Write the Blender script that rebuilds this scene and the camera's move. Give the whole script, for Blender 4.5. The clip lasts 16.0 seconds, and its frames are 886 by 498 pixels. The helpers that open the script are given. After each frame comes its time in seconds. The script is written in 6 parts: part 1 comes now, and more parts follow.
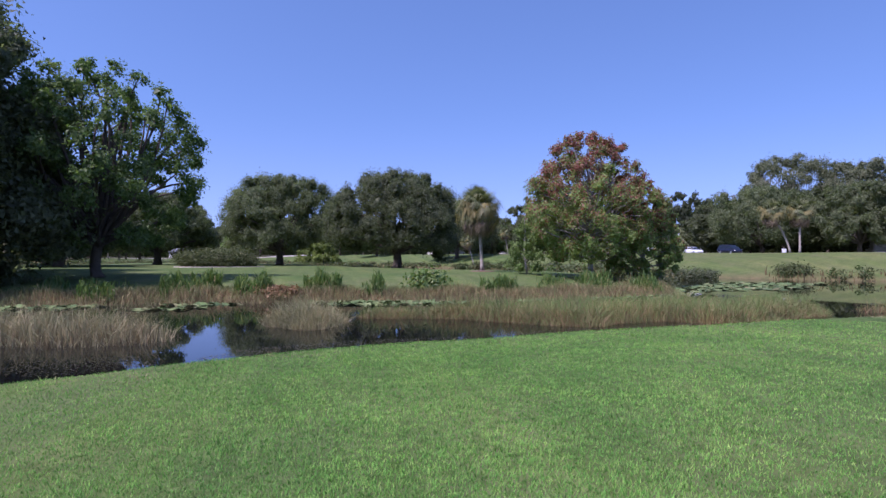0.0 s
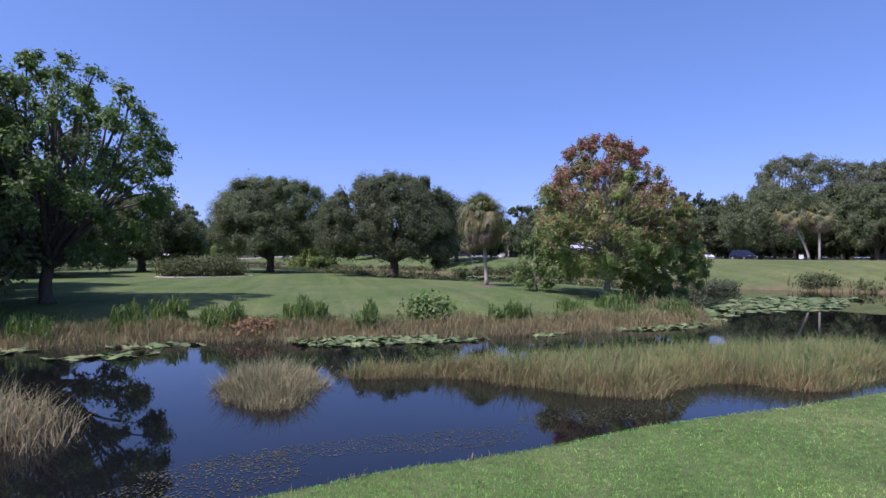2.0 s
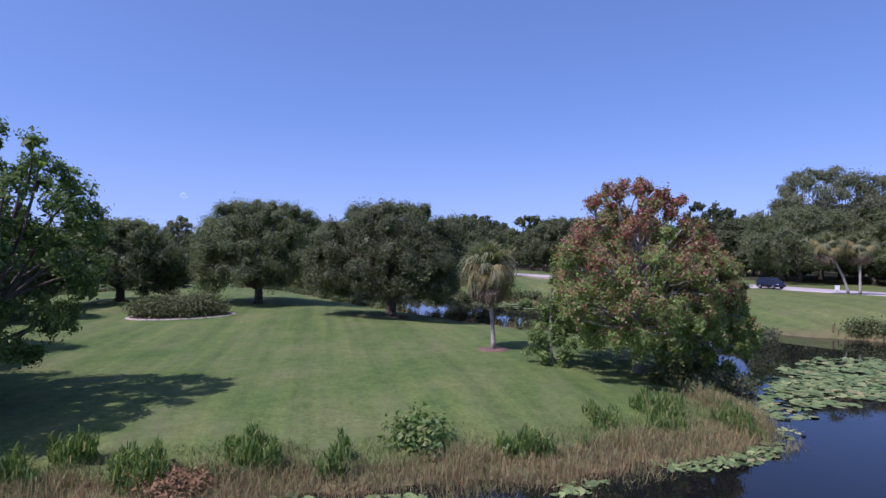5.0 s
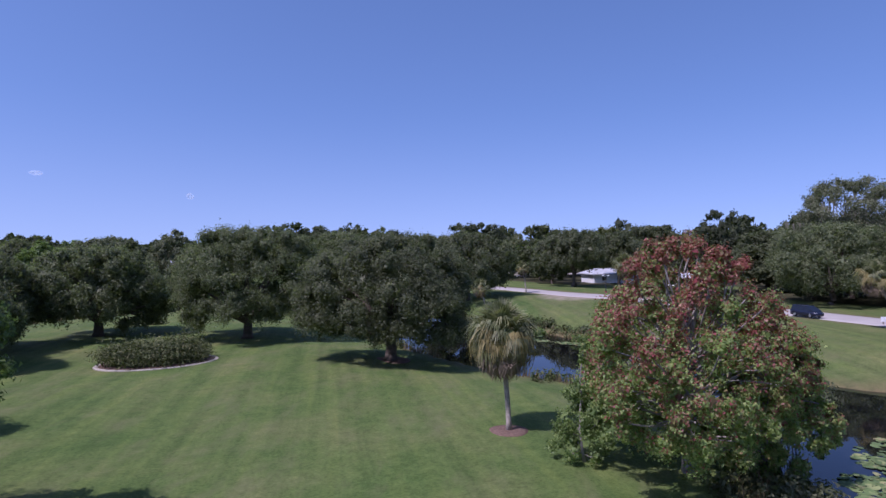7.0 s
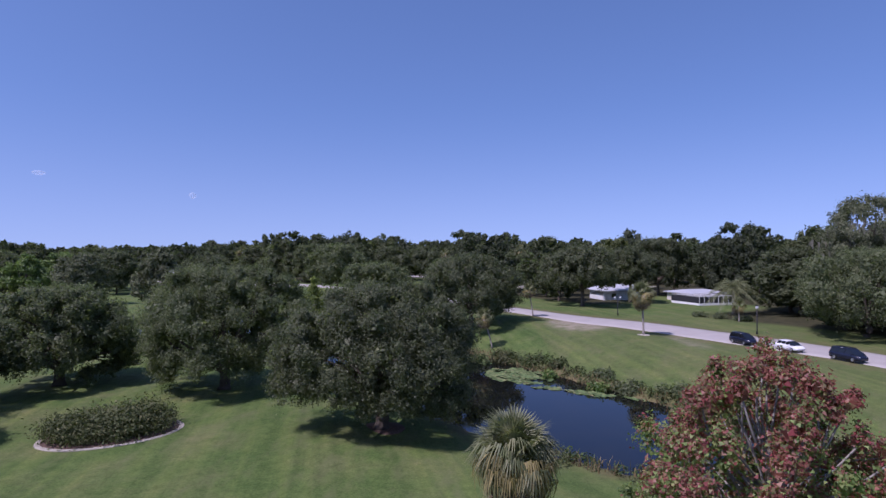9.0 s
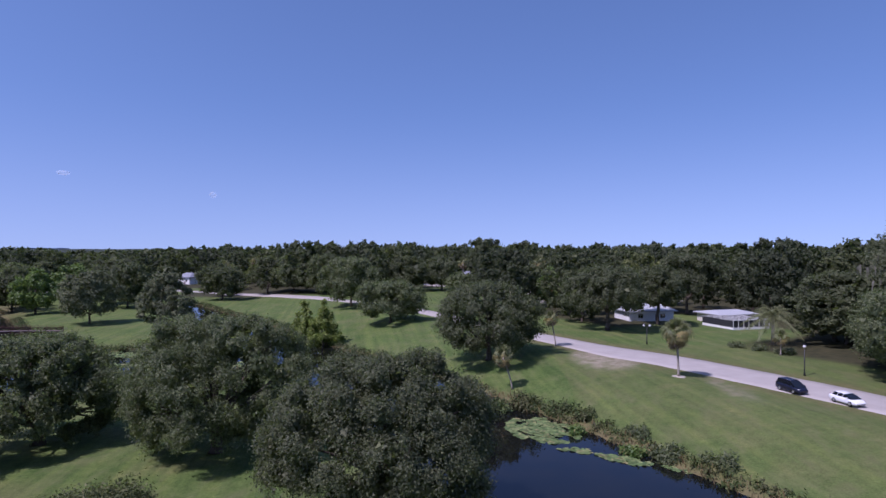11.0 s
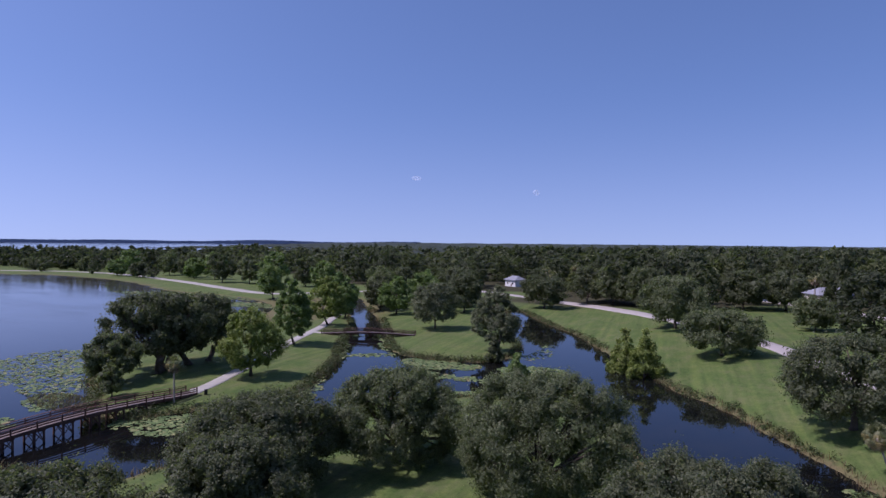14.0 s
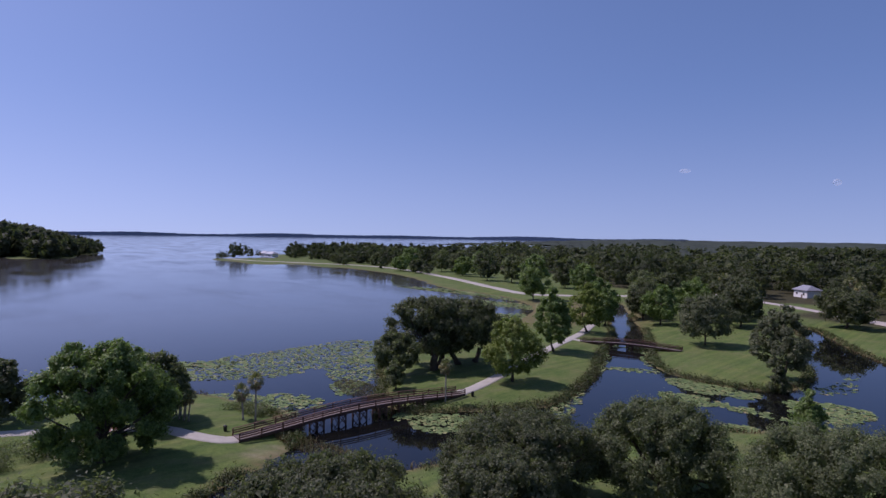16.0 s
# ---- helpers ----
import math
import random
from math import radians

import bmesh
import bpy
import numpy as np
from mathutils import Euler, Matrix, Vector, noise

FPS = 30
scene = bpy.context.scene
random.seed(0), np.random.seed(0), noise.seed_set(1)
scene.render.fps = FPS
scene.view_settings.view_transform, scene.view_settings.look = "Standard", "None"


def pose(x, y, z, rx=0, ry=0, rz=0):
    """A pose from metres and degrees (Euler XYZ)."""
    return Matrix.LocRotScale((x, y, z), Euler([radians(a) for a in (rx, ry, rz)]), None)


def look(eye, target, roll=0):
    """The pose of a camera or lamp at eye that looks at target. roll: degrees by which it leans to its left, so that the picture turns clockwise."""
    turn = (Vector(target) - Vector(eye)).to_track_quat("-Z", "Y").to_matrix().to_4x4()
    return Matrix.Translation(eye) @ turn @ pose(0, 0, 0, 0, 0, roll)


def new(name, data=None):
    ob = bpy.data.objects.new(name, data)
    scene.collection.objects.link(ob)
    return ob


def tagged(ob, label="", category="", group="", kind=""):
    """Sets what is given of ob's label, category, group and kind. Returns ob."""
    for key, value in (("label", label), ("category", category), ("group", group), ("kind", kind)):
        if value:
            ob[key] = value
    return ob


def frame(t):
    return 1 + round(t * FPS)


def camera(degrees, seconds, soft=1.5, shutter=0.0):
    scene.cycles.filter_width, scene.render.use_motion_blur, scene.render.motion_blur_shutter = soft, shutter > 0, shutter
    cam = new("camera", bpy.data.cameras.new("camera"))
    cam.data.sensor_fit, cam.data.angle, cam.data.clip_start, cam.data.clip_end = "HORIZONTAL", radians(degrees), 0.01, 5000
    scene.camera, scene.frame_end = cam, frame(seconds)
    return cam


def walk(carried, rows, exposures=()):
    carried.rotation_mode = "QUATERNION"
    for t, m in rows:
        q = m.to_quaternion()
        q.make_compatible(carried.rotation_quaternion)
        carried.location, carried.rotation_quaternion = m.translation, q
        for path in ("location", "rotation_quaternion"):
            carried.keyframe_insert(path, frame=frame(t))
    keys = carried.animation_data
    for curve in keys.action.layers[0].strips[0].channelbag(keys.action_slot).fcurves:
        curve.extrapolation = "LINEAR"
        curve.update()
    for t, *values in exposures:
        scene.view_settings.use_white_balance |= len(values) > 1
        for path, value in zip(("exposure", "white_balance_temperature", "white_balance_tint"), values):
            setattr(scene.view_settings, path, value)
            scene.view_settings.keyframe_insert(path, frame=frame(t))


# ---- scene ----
cam = camera(73.0, 16.0)
# The plan is drawn in units of 1.32 m; M is one metre in those units.
UNIT = 1.32
M = 1 / UNIT
PATH = [
    (0, (0.329, 1.13, 1.877), (0.323, 3.13, 1.906), 0.3),
    (0.5, (0.255, 2.087, 2.097), (0.25, 4.087, 2.123), 0.3),
    (1, (0.208, 2.995, 2.374), (0.202, 4.995, 2.397), 0.3),
    (1.5, (0.139, 4.06, 2.638), (0.139, 6.06, 2.663), 0.3),
    (2, (0.115, 5.007, 2.97), (0.116, 7.007, 2.991), 0.3),
    (2.5, (0.149, 5.88, 3.372), (0.147, 7.879, 3.389), 0.4),
    (3, (0.276, 6.653, 3.891), (0.263, 8.653, 3.907), 0.4),
    (3.5, (0.287, 7.69, 4.455), (0.275, 9.69, 4.473), 0.4),
    (4, (0.383, 8.672, 5.143), (0.369, 10.672, 5.16), 0.4),
    (6.5, (0.465, 14.875, 8.805), (0.435, 16.875, 8.816), 0.2),
    (7, (0.434, 16.518, 9.694), (0.396, 18.518, 9.704), 0.1),
    (7.5, (0.456, 18.188, 10.548), (0.413, 20.188, 10.559), 0.1),
    (8, (0.505, 19.958, 11.478), (0.461, 21.957, 11.488), 0.1),
    (8.5, (0.531, 21.632, 12.422), (0.486, 23.632, 12.431), 0.1),
    (9, (0.577, 23.133, 13.55), (0.53, 25.132, 13.554), 0.0),
    (11.5, (0.666, 29.489, 18.707), (0.503, 31.482, 18.704), 0.1),
    (12, (0.482, 29.416, 19.675), (0.191, 31.394, 19.673), 0.2),
    (12.5, (0.284, 29.397, 20.691), (-0.229, 31.331, 20.684), 0.2),
    (13, (0.19, 29.548, 21.688), (-0.498, 31.426, 21.674), 0.3),
    (13.5, (0.057, 29.715, 22.561), (-0.759, 31.541, 22.545), 0.4),
    (14, (-0.029, 29.873, 23.411), (-1.115, 31.553, 23.385), 0.5),
    (14.5, (-0.033, 29.995, 24.219), (-1.26, 31.575, 24.189), 0.5),
    (15, (-0.205, 30.04, 24.927), (-1.605, 31.468, 24.891), 0.6),
    (15.5, (-0.168, 29.908, 25.59), (-1.734, 31.151, 25.547), 0.7),
    (16, (-0.233, 29.672, 26.093), (-1.916, 30.752, 26.045), 0.8),
]
EXPOSURE = [(0, 0.19, 5320, 44), (3.5, 0.15, 5310, 44), (7, -0.17, 5320, 44), (9, -0.28, 5350, 44), (12.5, -0.29, 5350, 43), (16, -0.56, 5680, 42)]
walk(cam, [(t, look(Vector(eye) * UNIT, Vector(target) * UNIT, roll)) for t, eye, target, roll in PATH], EXPOSURE)

# ---- world, sun, exposure ----
SUN_EL, SUN_TO = radians(56), Vector((-0.80, -0.60, 0)).normalized()
world = bpy.data.worlds.new("sky")
scene.world = world
world.use_nodes = True
wn = world.node_tree
sky = wn.nodes.new("ShaderNodeTexSky")
sky.sky_type, sky.sun_disc = "NISHITA", False
sky.sun_elevation, sky.sun_rotation = SUN_EL, math.atan2(SUN_TO.x, SUN_TO.y)
sky.altitude, sky.air_density, sky.dust_density, sky.ozone_density = 1800, 1.0, 4.0, 3.5
wn.nodes["Background"].inputs[1].default_value = 0.172
# the haze band just over the horizon is thin here: look the sky up a little higher
lookup = wn.nodes.new("ShaderNodeTexCoord")
raised = wn.nodes.new("ShaderNodeVectorMath")
raised.operation = "MULTIPLY_ADD"
raised.inputs[1].default_value, raised.inputs[2].default_value = (1, 1, 0.92), (0, 0, 0.10)
unitary = wn.nodes.new("ShaderNodeVectorMath")
unitary.operation = "NORMALIZE"
wn.links.new(lookup.outputs["Generated"], raised.inputs[0])
wn.links.new(raised.outputs[0], unitary.inputs[0])
wn.links.new(unitary.outputs[0], sky.inputs[0])
soften = wn.nodes.new("ShaderNodeGamma")
soften.inputs[1].default_value = 0.88
deepen = wn.nodes.new("ShaderNodeHueSaturation")
deepen.inputs["Hue"].default_value = 0.491
# paler blue in the haze low over the horizon
level = wn.nodes.new("ShaderNodeSeparateXYZ")
fade = wn.nodes.new("ShaderNodeMapRange")
fade.interpolation_type = "SMOOTHSTEP"
for k, v in zip((1, 2, 3, 4), (-0.02, 0.25, 0.86, 1.04)):
    fade.inputs[k].default_value = v
wn.links.new(lookup.outputs["Generated"], level.inputs[0])
wn.links.new(level.outputs[2], fade.inputs[0])
wn.links.new(fade.outputs[0], deepen.inputs["Saturation"])
wn.links.new(sky.outputs[0], soften.inputs[0])
wn.links.new(soften.outputs[0], deepen.inputs["Color"])
wn.links.new(deepen.outputs[0], wn.nodes["Background"].inputs[0])
sun_lamp = bpy.data.lights.new("sun", "SUN")
sun_lamp.energy, sun_lamp.angle, sun_lamp.color = 5.0, radians(0.53), (1.0, 0.93, 0.78)
sun = new("sun", sun_lamp)
sun.matrix_world = look(tuple(SUN_TO * 50 * math.cos(SUN_EL) + Vector((0, 0, 50 * math.sin(SUN_EL)))), (0, 0, 0))


# ---- materials ----
def material(name, rough=0.8, spec=0.3):
    m = bpy.data.materials.new(name)
    m.use_nodes = True
    nt = m.node_tree
    b = nt.nodes["Principled BSDF"]
    b.inputs["Roughness"].default_value = rough
    b.inputs["Specular IOR Level"].default_value = spec
    return m, nt, b


def node(nt, kind, **inputs):
    n = nt.nodes.new(kind)
    for key, value in inputs.items():
        n.inputs[key.replace("_", " ")].default_value = value
    return n


def coords(nt, scale=(1, 1, 1)):
    tc = nt.nodes.new("ShaderNodeNewGeometry")
    mp = nt.nodes.new("ShaderNodeMapping")
    mp.inputs["Scale"].default_value = scale
    nt.links.new(tc.outputs["Position"], mp.inputs["Vector"])
    return mp.outputs[0]


def noise_of(nt, scale, detail=4.0, rough=0.55, vec=None):
    n = node(nt, "ShaderNodeTexNoise", Scale=scale, Detail=detail, Roughness=rough)
    nt.links.new(vec if vec is not None else coords(nt), n.inputs["Vector"])
    return n.outputs["Fac"]


def ramp(nt, fac, stops):
    r = nt.nodes.new("ShaderNodeValToRGB")
    els = r.color_ramp.elements
    while len(els) < len(stops):
        els.new(0.5)
    for e, (p, c) in zip(els, stops):
        e.position, e.color = p, (*c, 1)
    nt.links.new(fac, r.inputs[0])
    return r.outputs[0]


def mixc(nt, fac, a, b, mode="MIX"):
    n = nt.nodes.new("ShaderNodeMix")
    n.data_type, n.blend_type = "RGBA", mode
    for sock, v in ((n.inputs[0], fac), (n.inputs[6], a), (n.inputs[7], b)):
        if hasattr(v, "links"):
            nt.links.new(v, sock)
        else:
            sock.default_value = v if isinstance(v, float) else (*v, 1)
    return n.outputs[2]


def mathn(nt, op, a, b=0.0, clamp=False):
    n = nt.nodes.new("ShaderNodeMath")
    n.operation, n.use_clamp = op, clamp
    for sock, v in zip(n.inputs, (a, b)):
        if hasattr(v, "links"):
            nt.links.new(v, sock)
        else:
            sock.default_value = v
    return n.outputs[0]


def bump(nt, b, height, strength=0.3, dist=0.02):
    n = node(nt, "ShaderNodeBump", Strength=strength, Distance=dist)
    nt.links.new(height, n.inputs["Height"])
    nt.links.new(n.outputs[0], b.inputs["Normal"])


def simple(name, color, rough=0.7, spec=0.3, metal=0.0, vary=0.25, scale=3.0, relief=0.0, fine=30.0):
    """A plain surface whose colour drifts at two scales."""
    m, nt, b = material(name, rough, spec)
    b.inputs["Metallic"].default_value = metal
    big, small = noise_of(nt, scale, 3), noise_of(nt, fine, 4)
    dark, light = tuple(c * (1 - vary) for c in color), tuple(min(1, c * (1 + vary)) for c in color)
    c = ramp(nt, big, [(0.3, dark), (0.7, light)])
    c = mixc(nt, 0.35, c, ramp(nt, small, [(0.3, dark), (0.7, light)]))
    nt.links.new(c, b.inputs["Base Color"])
    if relief:
        bump(nt, b, small, relief, 0.02)
    return m


def leafy(name, stops, rough=0.5, spec=0.35, through_it=0.25, big=None, patch=0.35, tone=False):
    """Leaves: each one takes its own tone, with drifts over the crown, and some light passes through."""
    m, nt, b = material(name, rough, spec)
    geo = nt.nodes.new("ShaderNodeNewGeometry")
    c = ramp(nt, geo.outputs["Random Per Island"], stops)
    drift = noise_of(nt, patch, 3)
    if big:
        c = mixc(nt, ramp(nt, drift, [(0.42, (0, 0, 0)), (0.62, (1, 1, 1))]), c, big)
    c = mixc(nt, 1.0, c, ramp(nt, noise_of(nt, 1.3, 3), [(0.3, (0.7, 0.7, 0.7)), (0.7, (1.2, 1.2, 1.15))]), "MULTIPLY")
    if tone:
        c = mixc(nt, 1.0, c, ramp(nt, attr(nt, "tone"), [(0.0, (0.50, 0.56, 0.62)), (0.4, (0.82, 0.88, 0.84)), (0.75, (1.1, 1.15, 0.9)), (1.0, (1.5, 1.5, 1.05))]), "MULTIPLY")
    nt.links.new(c, b.inputs["Base Color"])
    tr = nt.nodes.new("ShaderNodeBsdfTranslucent")
    nt.links.new(mixc(nt, 1.0, c, (1.1, 1.3, 0.6), "MULTIPLY"), tr.inputs[0])
    mx = nt.nodes.new("ShaderNodeMixShader")
    mx.inputs[0].default_value = through_it
    nt.links.new(b.outputs[0], mx.inputs[1])
    nt.links.new(tr.outputs[0], mx.inputs[2])
    nt.links.new(mx.outputs[0], nt.nodes["Material Output"].inputs[0])
    return m


def attr(nt, name):
    a = nt.nodes.new("ShaderNodeAttribute")
    a.attribute_name = name
    return a.outputs["Fac"]


def ground_material():
    m, nt, b = material("turf", 0.9, 0.15)
    lawn = ramp(nt, noise_of(nt, 0.16, 5, 0.6), [(0.3, (0.068, 0.114, 0.027)), (0.5, (0.092, 0.134, 0.035)), (0.72, (0.128, 0.146, 0.052))])
    fine = ramp(nt, noise_of(nt, 5.0, 6, 0.7), [(0.28, (0.62, 0.65, 0.56)), (0.72, (1.34, 1.30, 1.36))])
    lawn = mixc(nt, 1.0, lawn, fine, "MULTIPLY")
    mottled = ramp(nt, noise_of(nt, 1.1, 5, 0.65), [(0.3, (0.80, 0.84, 0.78)), (0.7, (1.2, 1.16, 1.2))])
    lawn = mixc(nt, 1.0, lawn, mottled, "MULTIPLY")
    # mower tracks
    mp = nt.nodes.new("ShaderNodeMapping")
    mp.vector_type = "TEXTURE"
    mp.inputs["Rotation"].default_value = (0, 0, radians(12))
    mp.inputs["Scale"].default_value = (1.6, 55, 55)
    g = nt.nodes.new("ShaderNodeNewGeometry")
    nt.links.new(g.outputs["Position"], mp.inputs["Vector"])
    tracks = ramp(nt, noise_of(nt, 1.0, 4, 0.6, mp.outputs[0]), [(0.34, (0.76, 0.80, 0.77)), (0.50, (1.0, 1.0, 1.0)), (0.64, (1.26, 1.17, 1.12))])
    lawn = mixc(nt, 0.85, lawn, mixc(nt, 1.0, lawn, tracks, "MULTIPLY"))
    # worn and dry turf
    worn = ramp(nt, noise_of(nt, 0.45, 7, 0.7, coords(nt, (1, 0.35, 1))), [(0.50, (0, 0, 0)), (0.74, (0.62, 0.62, 0.62))])
    lawn = mixc(nt, worn, lawn, (0.156, 0.155, 0.072))
    bank = ramp(nt, noise_of(nt, 1.2, 5, 0.6), [(0.3, (0.085, 0.085, 0.035)), (0.55, (0.160, 0.125, 0.060)), (0.75, (0.095, 0.120, 0.036))])
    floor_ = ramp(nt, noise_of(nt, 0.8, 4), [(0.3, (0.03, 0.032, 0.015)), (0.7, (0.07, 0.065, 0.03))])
    sand = ramp(nt, noise_of(nt, 1.0, 6, 0.7), [(0.3, (0.20, 0.17, 0.10)), (0.7, (0.42, 0.36, 0.27))])
    c = mixc(nt, attr(nt, "bank"), lawn, bank)
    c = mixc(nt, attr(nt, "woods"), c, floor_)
    c = mixc(nt, attr(nt, "sand"), c, sand)
    nt.links.new(c, b.inputs["Base Color"])
    bump(nt, b, noise_of(nt, 14, 6, 0.7), 0.6, 0.05)
    return m


def water_material():
    m, nt, b = material("lake_water", 0.02, 0.5)
    b.inputs["IOR"].default_value = 1.33
    c = ramp(nt, noise_of(nt, 0.25, 4), [(0.35, (0.004, 0.005, 0.006)), (0.65, (0.008, 0.008, 0.007))])
    # calm ponds, livelier lake
    pos = nt.nodes.new("ShaderNodeSeparateXYZ")
    g = nt.nodes.new("ShaderNodeNewGeometry")
    nt.links.new(g.outputs["Position"], pos.inputs[0])
    lake = nt.nodes.new("ShaderNodeMapRange")
    lake.inputs[1].default_value, lake.inputs[2].default_value = -85 * UNIT, -190 * UNIT
    nt.links.new(pos.outputs[0], lake.inputs[0])
    nt.links.new(mixc(nt, lake.outputs[0], c, (0.060, 0.058, 0.052)), b.inputs["Base Color"])
    streak = ramp(nt, noise_of(nt, 0.012, 4, 0.6, coords(nt, (1, 2.5, 1))), [(0.35, (0.15, 0.15, 0.15)), (0.7, (1, 1, 1))])
    rough = mathn(nt, "ADD", mathn(nt, "MULTIPLY", mathn(nt, "MULTIPLY", lake.outputs[0], streak), 0.16), 0.02)
    nt.links.new(rough, b.inputs["Roughness"])
    nt.links.new(mathn(nt, "ADD", mathn(nt, "MULTIPLY", lake.outputs[0], 0.42), 0.58), b.inputs["Specular IOR Level"])
    ripple = noise_of(nt, 1.1, 3, 0.5, coords(nt, (1, 1.6, 1)))
    n = node(nt, "ShaderNodeBump", Distance=0.02)
    nt.links.new(mathn(nt, "ADD", mathn(nt, "MULTIPLY", lake.outputs[0], 0.35), 0.03), n.inputs["Strength"])
    nt.links.new(ripple, n.inputs["Height"])
    nt.links.new(n.outputs[0], b.inputs["Normal"])
    return m


def blade_material(name, low, high, dry, tuft=0.0):
    m, nt, b = material(name, 0.7, 0.2)
    geo = nt.nodes.new("ShaderNodeNewGeometry")
    rnd = geo.outputs["Random Per Island"]
    c = mixc(nt, ramp(nt, attr(nt, "tip"), [(0.38, (0, 0, 0)), (0.82, (1, 1, 1))]), low, high)
    c = mixc(nt, ramp(nt, rnd, [(0.55, (0, 0, 0)), (0.8, (1, 1, 1))]), c, dry)
    c = mixc(nt, 1.0, c, ramp(nt, noise_of(nt, 0.7, 3), [(0.3, (0.7, 0.75, 0.75)), (0.7, (1.25, 1.15, 1.1))]), "MULTIPLY")
    if tuft:
        c = mixc(nt, 1.0, c, ramp(nt, noise_of(nt, tuft, 4, 0.65), [(0.34, (0.5, 0.55, 0.5)), (0.5, (1.0, 1.0, 1.0)), (0.68, (1.35, 1.25, 1.3))]), "MULTIPLY")
    nt.links.new(c, b.inputs["Base Color"])
    tr = nt.nodes.new("ShaderNodeBsdfTranslucent")
    nt.links.new(c, tr.inputs[0])
    mx = nt.nodes.new("ShaderNodeMixShader")
    mx.inputs[0].default_value = 0.25
    nt.links.new(b.outputs[0], mx.inputs[1])
    nt.links.new(tr.outputs[0], mx.inputs[2])
    nt.links.new(mx.outputs[0], nt.nodes["Material Output"].inputs[0])
    return m


def glass_material():
    m, nt, b = material("tinted_glass", 0.05, 0.6)
    b.inputs["Base Color"].default_value = (0.01, 0.012, 0.015, 1)
    return m


TURF, WATER = ground_material(), water_material()
BARK = simple("grey_bark", (0.11, 0.09, 0.07), 0.95, 0.1, vary=0.4, scale=2, relief=0.6, fine=14)
PALE_BARK = simple("pale_maple_bark", (0.27, 0.245, 0.21), 0.9, 0.15, vary=0.3, scale=3, relief=0.4, fine=16)
PALM_BARK = simple("pale_palm_bark", (0.34, 0.30, 0.25), 0.95, 0.1, vary=0.3, scale=4, relief=0.6, fine=9)
OAK = leafy("oak_leaves", [(0.0, (0.100, 0.119, 0.059)), (0.6, (0.163, 0.192, 0.094)), (1.0, (0.243, 0.262, 0.138))], 0.55, 0.3, 0.48)
OAK_DARK = leafy("dark_oak_leaves", [(0.0, (0.084, 0.098, 0.052)), (0.7, (0.137, 0.157, 0.082)), (1.0, (0.210, 0.221, 0.122))], 0.55, 0.3, 0.48)
GREEN = leafy("fresh_green_leaves", [(0.0, (0.098, 0.150, 0.043)), (0.6, (0.169, 0.244, 0.069)), (1.0, (0.280, 0.346, 0.114))], 0.5, 0.35, 0.4)
FRESH = leafy("airy_green_leaves", [(0.0, (0.077, 0.126, 0.038)), (0.6, (0.135, 0.198, 0.059)), (1.0, (0.216, 0.279, 0.100))], 0.5, 0.35, 0.45)
MOSS = leafy("hanging_moss", [(0.0, (0.16, 0.155, 0.125)), (1.0, (0.27, 0.26, 0.21))], 0.9, 0.1, 0.3)
YELLOW = leafy("yellowing_leaves", [(0.0, (0.138, 0.182, 0.042)), (0.6, (0.214, 0.265, 0.063)), (1.0, (0.316, 0.342, 0.094))], 0.55, 0.3, 0.4)
GREYED = leafy("grey_green_leaves", [(0.0, (0.109, 0.126, 0.071)), (0.6, (0.155, 0.174, 0.098)), (1.0, (0.218, 0.222, 0.132))], 0.7, 0.2, 0.3)
WOODS = leafy("woodland_leaves", [(0.0, (0.094, 0.103, 0.052)), (0.6, (0.126, 0.137, 0.070)), (1.0, (0.173, 0.180, 0.094))], 0.65, 0.25, 0.42, patch=0.03, tone=True)
MAPLE_GREEN = leafy("maple_green_leaves", [(0.0, (0.159, 0.230, 0.073)), (0.5, (0.254, 0.342, 0.101)), (0.85, (0.378, 0.431, 0.153)), (1.0, (0.354, 0.177, 0.118))], 0.5, 0.35, 0.5)
MAPLE_RED = leafy("maple_red_leaves", [(0.0, (0.224, 0.213, 0.095)), (0.30, (0.280, 0.123, 0.087)), (0.75, (0.286, 0.065, 0.067)), (1.0, (0.470, 0.263, 0.179))], 0.5, 0.4, 0.42)
FROND = leafy("palm_frond", [(0.0, (0.120, 0.140, 0.060)), (0.6, (0.185, 0.200, 0.090)), (1.0, (0.290, 0.285, 0.150))], 0.5, 0.35, 0.3)
GOLD_FROND = leafy("golden_palm_frond", [(0.0, (0.20, 0.17, 0.06)), (0.6, (0.30, 0.25, 0.09)), (1.0, (0.40, 0.33, 0.15))], 0.6, 0.3, 0.3)
DRY_FROND = leafy("dry_palm_frond", [(0.0, (0.15, 0.115, 0.085)), (1.0, (0.29, 0.22, 0.16))], 0.8, 0.2, 0.2)
REED = blade_material("sedge_blades", (0.255, 0.130, 0.075), (0.180, 0.290, 0.075), (0.330, 0.265, 0.125))
BANK_SEDGE = blade_material("bank_sedge", (0.165, 0.120, 0.058), (0.140, 0.195, 0.060), (0.250, 0.205, 0.100))
MIX_SEDGE = blade_material("mixed_sedge_blades", (0.225, 0.155, 0.080), (0.205, 0.275, 0.088), (0.360, 0.290, 0.145))
GREEN_SEDGE = blade_material("green_sedge_blades", (0.150, 0.145, 0.060), (0.150, 0.225, 0.062), (0.270, 0.255, 0.110))
TAN_REED = blade_material("dry_sedge_blades", (0.250, 0.195, 0.100), (0.255, 0.270, 0.110), (0.370, 0.330, 0.175))
GRASS = blade_material("grass_blades", (0.125, 0.320, 0.050), (0.215, 0.520, 0.085), (0.290, 0.480, 0.100), 7.0)
